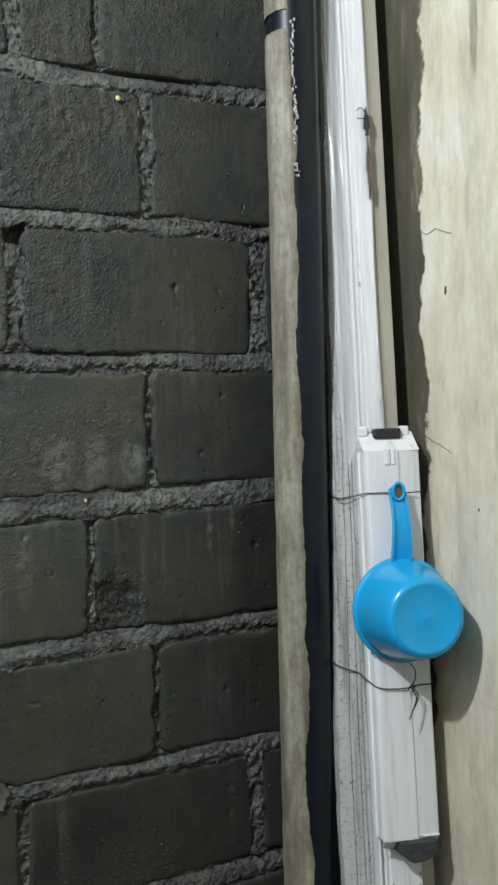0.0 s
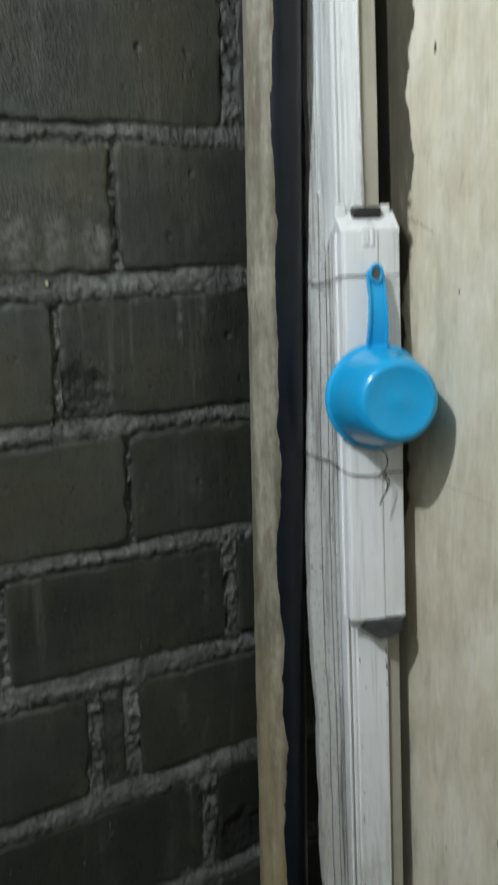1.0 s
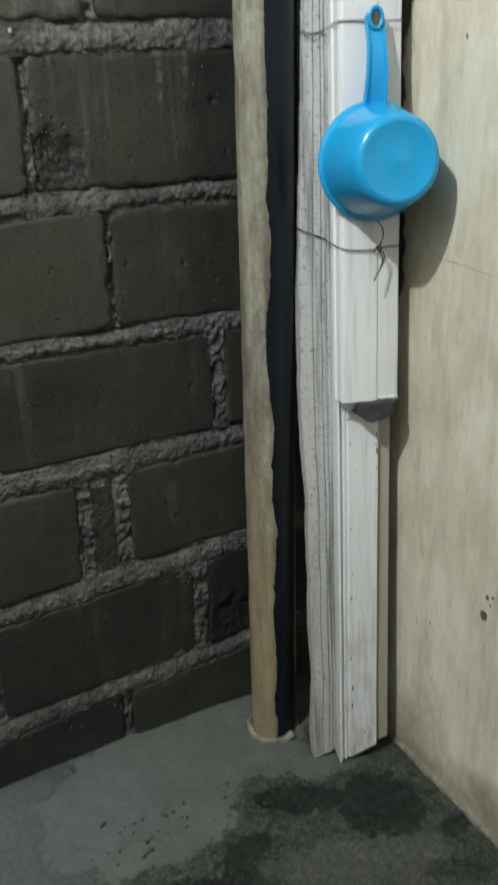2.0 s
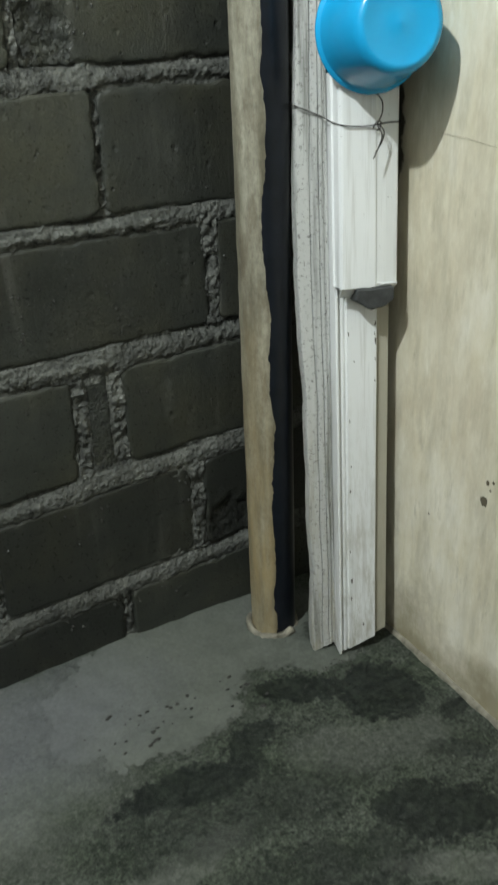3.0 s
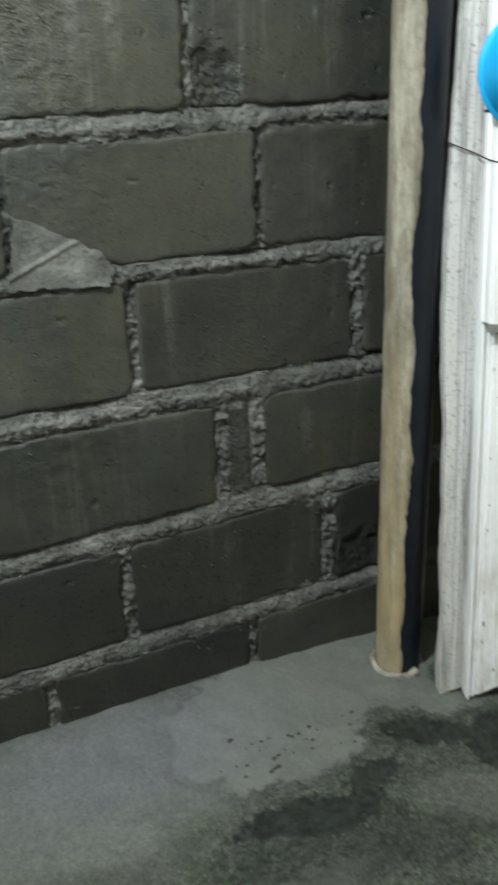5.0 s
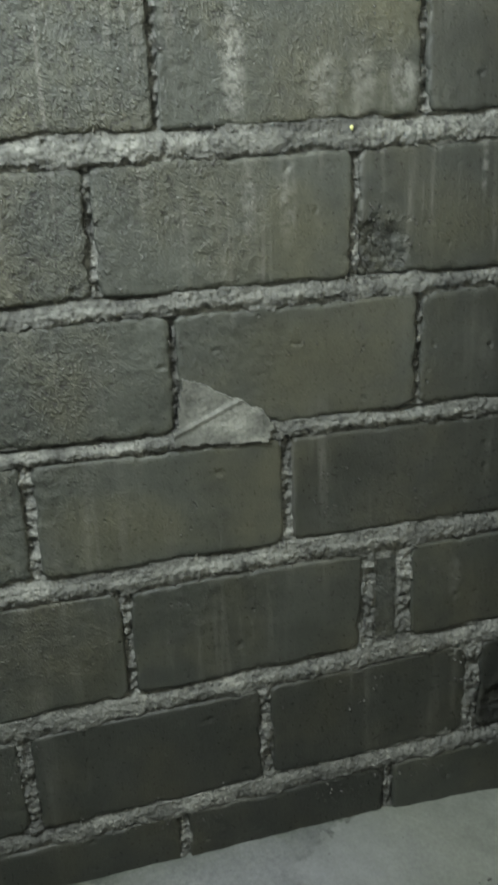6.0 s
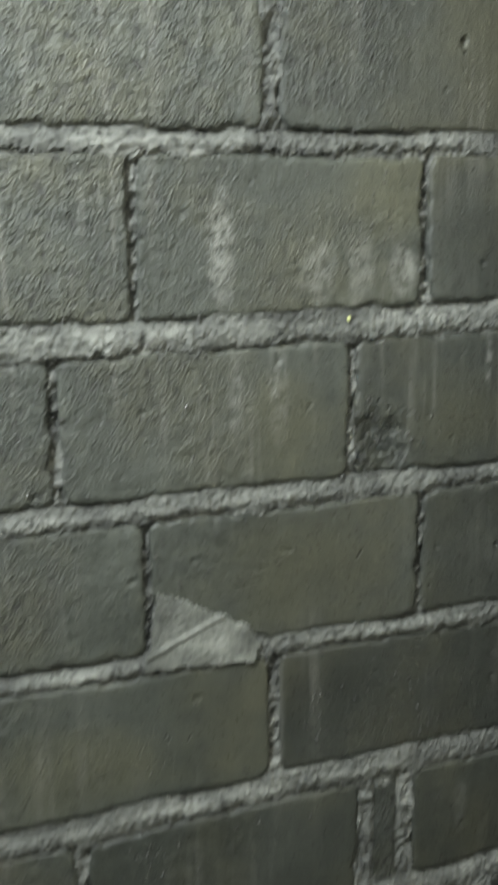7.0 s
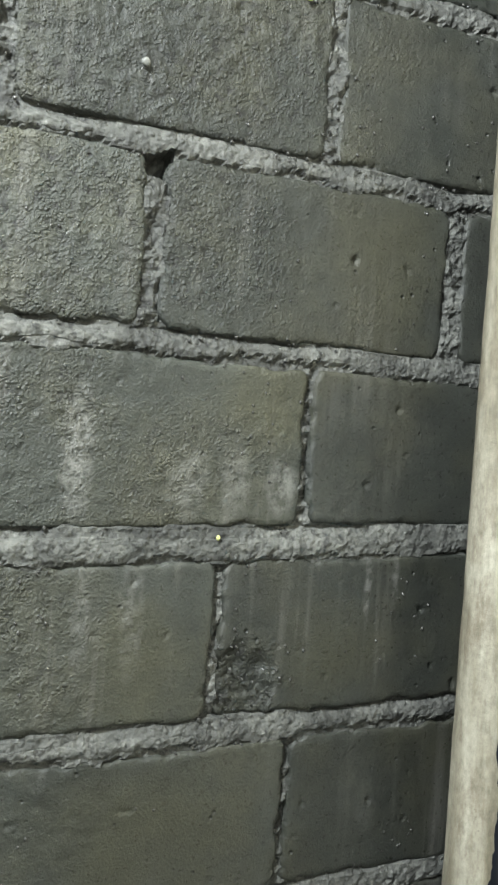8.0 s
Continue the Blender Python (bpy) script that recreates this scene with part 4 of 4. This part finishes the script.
def build_cover():
    """The short channel that clasps the profiles at mid height, with a sloping top end."""
    cover = leaning("channel_cover", "short white plastic channel cover tied onto the profiles", "channel")
    z0, z1, d = 0.677, 1.259, -0.032
    section = [(-0.004, -0.006), (-0.001, -0.008), (0.0, d + 0.006), (0.003, d + 0.001), (0.006, d), (0.052, d), (0.054, d + 0.0005), (0.0555, d + 0.0025), (0.070, d + 0.004), (0.0875, d + 0.007),
               (0.090, d + 0.010), (0.092, 0.0), (0.094, 0.004), (0.090, 0.006), (0.086, d + 0.012), (0.006, d + 0.010), (0.004, -0.003)]
    part("channel_body", extrude(section, z0, z1, 12, lambda x, y, z: (0.0006 * nz(x, 5, z, 6), 0.0008 * nz(0, x, z, 6))), WHITE, cover, "white channel with a stepped face")
    # sloping top with two raised horns either side of the black strap
    bm = bmesh.new()
    v = [bm.verts.new(p) for p in ((0.0, d + 0.003, z1), (0.090, d + 0.003, z1), (0.090, -0.001, z1), (0.0, -0.001, z1),
                                   (-0.004, -0.006, z1 + 0.030), (0.086, -0.006, z1 + 0.032), (0.086, -0.001, z1 + 0.032), (-0.004, -0.001, z1 + 0.030))]
    for f in ((3, 2, 1, 0), (4, 5, 6, 7), (0, 1, 5, 4), (1, 2, 6, 5), (2, 3, 7, 6), (3, 0, 4, 7)):
        bm.faces.new([v[i] for i in f])
    bmesh.ops.recalc_face_normals(bm, faces=bm.faces)
    bmesh.ops.bevel(bm, geom=list(bm.edges), offset=0.002, segments=2, affect="EDGES", profile=0.5)
    part("sloped_end", bm, WHITE, cover, "sloping moulded top end")
    for x in (-0.003, 0.064):
        part("horn", box(bmesh.new(), x, -0.012, z1 + 0.024, x + 0.016, -0.002, z1 + 0.040, 0.0025), WHITE, cover)
    for x, w in ((0.030, 0.010), (0.042, 0.006)):
        part("moulding", box(bmesh.new(), x, d - 0.0025, z1 - 0.022, x + w, d + 0.004, z1 + 0.004, 0.002), WHITE, cover)
    # torn lower lip, bent inward and split where the rubber pokes out
    def lip(i, j):
        u, w = i / 40, j / 6
        x = 0.002 + 0.086 * u
        torn = 0.012 * max(0.0, nz(u, 3.0, 0.0, 9)) + (0.014 if 0.50 < u < 0.62 else 0.0) + 0.004 * u
        return x, d + 0.0015 + 0.018 * w + 0.002 * nz(u, w, 1.0, 8), z0 + 0.004 + 0.006 * nz(u, 0.0, 5.0, 7) - (0.021 - torn) * w + 0.002 * nz(u, w, 5.0, 14)
    lip_mesh = part("torn_lip", grid_mesh(41, 7, lip), WHITE, cover, "torn jagged lower lip", smooth=True)
    thick = lip_mesh.modifiers.new("thickness", "SOLIDIFY")
    thick.thickness = 0.0018
    return cover


def build_rubber():
    pad = leaning("rubber_pad", "black rubber strip poking out below the channel cover", "rubber strip")
    outline = ((0.024, 0.676), (0.082, 0.676), (0.082, 0.656), (0.070, 0.648), (0.062, 0.645), (0.046, 0.643), (0.036, 0.649), (0.022, 0.658))
    bm = bmesh.new()
    front = bm.faces.new([bm.verts.new((px, -0.036, pz)) for px, pz in outline])
    pushed = bmesh.ops.extrude_face_region(bm, geom=[front])
    bmesh.ops.translate(bm, vec=(0, 0.034, 0), verts=[w for w in pushed["geom"] if isinstance(w, bmesh.types.BMVert)])
    bmesh.ops.recalc_face_normals(bm, faces=bm.faces)
    bmesh.ops.bevel(bm, geom=list(bm.edges), offset=0.003, segments=2, affect="EDGES", profile=0.5)
    for w in bm.verts:
        n = 0.003 * nz(w.co.x, w.co.y, w.co.z, 55)
        w.co += Vector((n, n, 0.5 * n))
    part("lower_pad", bm, RUBBER_DUSTY, pad)
    top = leaning("rubber_pad", "black rubber strip lying in the notch of the channel cover", "rubber strip")
    part("upper_pad", box(bmesh.new(), 0.021, -0.020, 1.280, 0.064, -0.003, 1.295, 0.002), RUBBER, top)


def build_film():
    film = leaning("plastic_film", "creased clear plastic film wrapped round the upper profile", "plastic film")

    def sheet(i, j):
        u = i / 36
        low = 1.275 - 0.22 * max(0.0, 0.3 - u) + 0.01 * nz(u, 7.0, 0.0, 9)
        z = low + (2.29 - low) * j / 90
        x = -0.024 + 0.066 * u
        pleat = 0.0052 * max(0.0, 1 - u * 2.4) * math.sin(21 * u + 9.0 * z + 2.4 * nz(u, 0.0, z, 2.5)) + 0.0020 * nz(u * 2.5, 1.0, z, 6)
        return x + 0.004 * nz(0.0, u * 2, z, 3), -0.0045 + pleat * 0.8 - 0.0018 + 0.02 * max(0.0, 0.25 - u), z

    part("film_sheet", grid_mesh(37, 91, sheet), FILM, film, smooth=True)

    def fold(i, j):
        u, z = i / 8, 1.32 + 0.97 * j / 90
        a = math.pi * u
        return -0.022 + 0.012 * (z - 1.3) - 0.004 * math.cos(a) + 0.0016 * nz(0.0, 2.0, z, 5), 0.012 - 0.006 * math.sin(a) + 0.002 * nz(u, 3.0, z, 6), z

    part("film_fold", grid_mesh(9, 91, fold), FILM, film, smooth=True)
    return film


def build_wires():
    up = leaning("tie_wire", "thin dark wire tied round the profiles above", "wire")
    pts = [(-0.040, 0.062, 1.192), (-0.038, 0.026, 1.192), (-0.026, 0.022, 1.189), (-0.010, 0.022, 1.191), (-0.004, 0.0, 1.193), (-0.0015, -0.030, 1.195), (0.03, -0.0345, 1.195), (0.06, -0.035, 1.194), (0.088, -0.032, 1.195), (0.095, 0.0, 1.196), (0.096, 0.05, 1.196)]
    part("wire_strand", tube(spline(pts), 0.0009, 6), WIRE, up, smooth=True)
    pts = [(-0.034, 0.021, 1.187), (-0.02, 0.021, 1.180), (-0.006, 0.006, 1.186)]
    part("wire_strand", tube(spline(pts), 0.0006, 5), WIRE, up, smooth=True)
    low = leaning("tie_wire", "thin dark wire with a twisted knot and loose ends", "wire")
    pts = [(-0.049, 0.062, 0.935), (-0.047, 0.026, 0.931), (-0.032, 0.020, 0.924), (-0.012, 0.021, 0.916), (-0.004, -0.004, 0.908), (0.004, -0.033, 0.903), (0.03, -0.035, 0.900), (0.052, -0.036, 0.901), (0.07, -0.032, 0.903), (0.089, -0.030, 0.903), (0.096, 0.0, 0.904), (0.096, 0.05, 0.904)]
    part("wire_strand", tube(spline(pts), 0.0010, 6), WIRE, low, smooth=True)
    for pts in ([(0.052, -0.036, 0.900), (0.0575, -0.043, 0.915), (0.056, -0.048, 0.930), (0.048, -0.050, 0.940)],
                [(0.053, -0.036, 0.901), (0.057, -0.045, 0.888), (0.050, -0.050, 0.872), (0.042, -0.052, 0.858)],
                [(0.054, -0.037, 0.902), (0.060, -0.044, 0.893), (0.057, -0.046, 0.880), (0.046, -0.050, 0.866)],
                [(0.047, -0.037, 0.897), (0.050, -0.043, 0.905), (0.056, -0.042, 0.905), (0.057, -0.038, 0.898), (0.051, -0.041, 0.894)]):
        part("loose_end", tube(spline(pts), 0.0009, 6), WIRE, low, smooth=True)


def build_chips(post, marks, seed):
    """Flecks knocked out of the white paint: (x, z, half height) on the front face."""
    rng = random.Random(seed)
    for px, pz, r in marks:
        ring = [(px + 0.5 * r * rng.uniform(0.2, 0.7) * math.cos(a), pz + 0.75 * r * rng.uniform(0.4, 1.3) * math.sin(a)) for a in (k * 0.8976 for k in range(7))]
        verts = [(a, -0.0014, b) for a, b in ring] + [(a, 0.004, b) for a, b in ring]
        faces = [tuple(range(7))] + [(k, k + 7, (k + 1) % 7 + 7, (k + 1) % 7) for k in range(7)]
        part("paint_chip", (verts, [], faces), FLECK, post, "dark fleck knocked out of the paint")


build_post()
build_tear()
build_rear_strip()
build_cover()
build_rubber()
build_film()
build_wires()


# ---- blue dipper hanging by its handle ----
def build_dipper():
    dip = tagged(new("water_dipper"), "bright blue plastic dipper hanging mouth inward from the wire", "dipper")
    # local z is the bowl's axis, from the mouth out to its base; local y is up along the handle
    centre = LEAN_AT @ Vector((0.055, -0.040, 1.019))
    dip.matrix_basis = Matrix(((UX.x, UZ.x, UN.x, centre.x), (UX.y, UZ.y, UN.y, centre.y), (UX.z, UZ.z, UN.z, centre.z), (0, 0, 0, 1)))
    n = 64
    out = [(0.0775, -0.004), (0.0792, -0.001), (0.0785, 0.002), (0.0745, 0.003), (0.0735, 0.006), (0.0700, 0.030), (0.0640, 0.062), (0.0590, 0.084), (0.0560, 0.092), (0.0510, 0.0965),
           (0.0470, 0.0975), (0.0455, 0.0968), (0.020, 0.0966), (0.0030, 0.0966), (0.0020, 0.0970), (0.0003, 0.0971)]
    inn = [(0.0003, 0.0945), (0.046, 0.0942), (0.054, 0.089), (0.0615, 0.062), (0.0675, 0.030), (0.0715, 0.004), (0.0745, -0.004)]
    prof = out + inn + [out[0]]

    def bowl(i, j):
        a = 2 * math.pi * i / n
        r, z = prof[j]
        return r * math.cos(a), r * math.sin(a), z

    part("bowl", grid_mesh(n + 1, len(prof), bowl), BLUE, dip, smooth=True)
    # flat bars of the handle with raised sides, and an eye at its end
    rows = 16

    def handle(i, j):
        t = j / (rows - 1)
        y = 0.066 + 0.124 * t
        half = 0.0165 - 0.0045 * min(1.0, t * 1.6) + 0.001 * t
        if t > 0.9:
            half *= math.sqrt(max(0.02, 1 - ((t - 0.9) / 0.1) ** 2))
        lift = 0.012 * math.sin(math.pi * min(1.0, t * 1.1)) - 0.002
        s = ((-1, -0.002), (-1, 0.005), (-0.78, 0.005), (-0.70, 0.0015), (0.70, 0.0015), (0.78, 0.005), (1, 0.005), (1, -0.002), (-1, -0.002))[i]
        return half * s[0], y, lift + s[1]

    part("handle", grid_mesh(9, rows, handle), BLUE, dip, smooth=False)
    eye = [(0.0088 * math.cos(a), 0.178 + 0.0125 * math.sin(a), 0.0065) for a in (2 * math.pi * k / 24 for k in range(25))]
    part("hanging_eye", tube(eye, 0.0026, 8, False), BLUE, dip, smooth=True)
    # dark disc in the eye: shade of the opening put into colour
    hole = bmesh.new()
    bmesh.ops.create_circle(hole, cap_ends=True, segments=20, radius=0.0062, matrix=Matrix.Translation((0, 0.177, 0.0058)) @ Matrix.Diagonal((1, 1.35, 1, 1)))
    part("eye_opening", hole, CRACK_AND_HOLE, dip, "dark disc painting the shade in the eye's opening")
    return dip


build_dipper()


# ---- marks and litter ----
def wall_line(points, width, name, label, mat):
    """A thin crack or painted shadow line on the cream wall: points are (y, z)."""
    verts, faces = [], []
    for i, (y, z) in enumerate(points):
        w = width * (0.4 + 0.6 * abs(nz(y, z, 0, 60))) * (0.3 if i in (0, len(points) - 1) else 1)
        x = east_x(y, z) - 0.0009
        verts += [(x, y, z - w), (x, y, z + w), (x + 0.01, y, z + w), (x + 0.01, y, z - w)]
        if i:
            b = 4 * i
            faces += [(b - 4, b, b + 1, b - 3), (b - 3, b + 1, b + 2, b - 2), (b - 1, b + 3, b, b - 4)]
    return tagged(part(name, (verts, [], faces), mat, EAST), label)


def crack(a, b, steps, amp, seed):
    return [(a[0] + (b[0] - a[0]) * t + amp * 0.3 * nz(t, seed, 0, 9), a[1] + (b[1] - a[1]) * t + amp * nz(t, seed, 3, 2.6) + 0.25 * amp * nz(t, seed, 5, 11)) for t in (k / steps for k in range(steps + 1))]


wall_line(crack((-0.185, 1.605), (-0.265, 1.592), 22, 0.014, 1.1), 0.0009, "crack", "hairline on the plaster: crack above, painted wire shadow lowest", CRACK_AND_HOLE)
wall_line(crack((-0.175, 1.285), (-0.255, 1.255), 22, 0.010, 5.1), 0.0008, "crack", "hairline on the plaster: crack above, painted wire shadow lowest", CRACK_AND_HOLE)
# the tie wire's shadow, painted as a thin brown strip
wall_line(crack((-0.285, 0.890), (-0.399, 0.881), 26, 0.003, 8.1), 0.00014, "crack", "hairline on the plaster: crack above, painted wire shadow lowest", WIRE_SHADE)


def wall_hole(y, z, r, stretch, seed):
    verts = [(east_x(y, z) - 0.0014, y, z)]
    n = 14
    for k in range(n):
        a = 2 * math.pi * k / n
        q = r * (1 + 0.4 * nz(math.cos(a), math.sin(a), seed, 2))
        verts.append((east_x(y, z) - 0.0006, y + q * math.cos(a), z + stretch * q * math.sin(a)))
    part("plaster_pit", (verts, [], [(0, 1 + k, 1 + (k + 1) % n) for k in range(n)]), CRACK_AND_HOLE, EAST, "small dark pit in the plaster")


for spot in ((-0.437, 0.382, 0.0075, 1.1, 1.0), (-0.441, 0.415, 0.0035, 1.3, 2.0), (-0.452, 0.420, 0.0028, 1.0, 3.0), (-0.448, 0.405, 0.0022, 1.0, 4.0), (-0.492, 0.415, 0.006, 1.2, 5.0),
             (-0.249, 1.502, 0.003, 2.4, 6.0), (-0.32, 0.30, 0.002, 1.0, 7.0), (-0.31, 1.17, 0.002, 1.6, 8.0)):
    wall_hole(*spot)


def build_bead():
    """Line of pale cement along the foot of the cream wall."""
    def place(i, j):
        y, a = -1.2 + 1.18 * i / 160, math.pi * 0.5 * j / 6
        r = 0.008 + 0.004 * nz(y, 2.0, 0.0, 25)
        return WALL_X - r * math.cos(a) + 0.002, y, 0.001 + r * math.sin(a) * 1.1

    tagged(part("baseboard", grid_mesh(161, 7, place), LIME, smooth=True), "pale cement bead along the foot of the wall", "trim", kind="structure")


build_bead()


def build_grit():
    rng = random.Random(4)
    verts, faces = [], []

    def chip(x, y, r):
        z, b = floor_height(x, y) + 0.0004, len(verts)
        turn = rng.uniform(0, 6.28)
        for k in range(5):
            a = turn + k * 1.257
            q = r * rng.uniform(0.6, 1.2)
            verts.append((x + q * math.cos(a) * 1.5, y + q * math.sin(a), z - 0.001))
        verts.append((x, y, z + r * 0.6))
        faces.extend((b + k, b + (k + 1) % 5, b + 5) for k in range(5))

    for _ in range(46):
        chip(rng.uniform(-0.20, 0.12), rng.gauss(-0.225, 0.03), rng.choice((0.0014, 0.0026, 0.0038, 0.005)))
    for _ in range(60):
        chip(rng.uniform(-0.55, 0.38), rng.uniform(-0.75, -0.05), rng.choice((0.001, 0.0015, 0.002)))
    for _ in range(40):
        chip(rng.gauss(0.24, 0.03), rng.gauss(-0.27, 0.012), rng.choice((0.0015, 0.0025)))
    tagged(part("floor_grit", (verts, [], faces), GRIT), "dark crumbs of grit scattered on the wet floor", "grit", kind="stuff")


build_grit()



def build_fleck(px, pz, r, mat, label):
    bm = bmesh.new()
    bmesh.ops.create_icosphere(bm, subdivisions=2, radius=r, matrix=Matrix.Translation((px, -0.005, pz)) @ Matrix.Diagonal((1, 0.5, 1.15, 1)))
    for w in bm.verts:
        w.co += Vector((0.25, 0.1, 0.25)) * r * nz(w.co.x, w.co.y, w.co.z, 0.8 / r)
    tagged(part("paint_fleck", bm, mat, smooth=True), label, "fleck")


build_fleck(-0.043, 1.818, 0.0042, YELLOW, "small yellow-green fleck stuck on the block wall")
build_fleck(-0.108, 1.192, 0.0026, YELLOW, "small yellow-green fleck stuck on a mortar joint")
build_fleck(-0.231, 1.694, 0.0048, MORTAR_SMEAR, "small pale cement crumb stuck on the block wall")


def build_droplets():
    """Beads of water on the faces of the blocks."""
    rng = random.Random(9)
    verts, faces = [], []
    count = 0
    while count < 3400:
        x, z = rng.uniform(-0.9, 0.38), rng.uniform(0.05, 2.05)
        if nz(x, 31.0, z, 7) + 0.5 * nz(x, 32.0, z, 25) + 0.12 * (z - 1.1) < 0.08 + 0.2 * rng.random():
            continue
        count += 1
        r = rng.choice((0.0008, 0.0010, 0.0014, 0.0020))
        b, y = len(verts), -0.0015 + 0.003 * rng.random()
        long = rng.uniform(0.8, 1.6)
        for ring, dep in ((1.0, 0.003), (0.85, -0.20 * r), (0.45, -0.42 * r)):
            verts.extend((x + ring * r * math.cos(k * 1.0472), y + dep, z + long * ring * r * math.sin(k * 1.0472)) for k in range(6))
        verts.append((x, y - 0.5 * r, z))
        for q in (0, 6):
            faces.extend((b + q + k, b + q + (k + 1) % 6, b + q + 6 + (k + 1) % 6, b + q + 6 + k) for k in range(6))
        faces.extend((b + 12 + k, b + 12 + (k + 1) % 6, b + 18) for k in range(6))
    tagged(part("water_droplets", (verts, [], faces), DROP, smooth=True), "beads of water clinging to the block wall", "water", kind="stuff")


build_droplets()
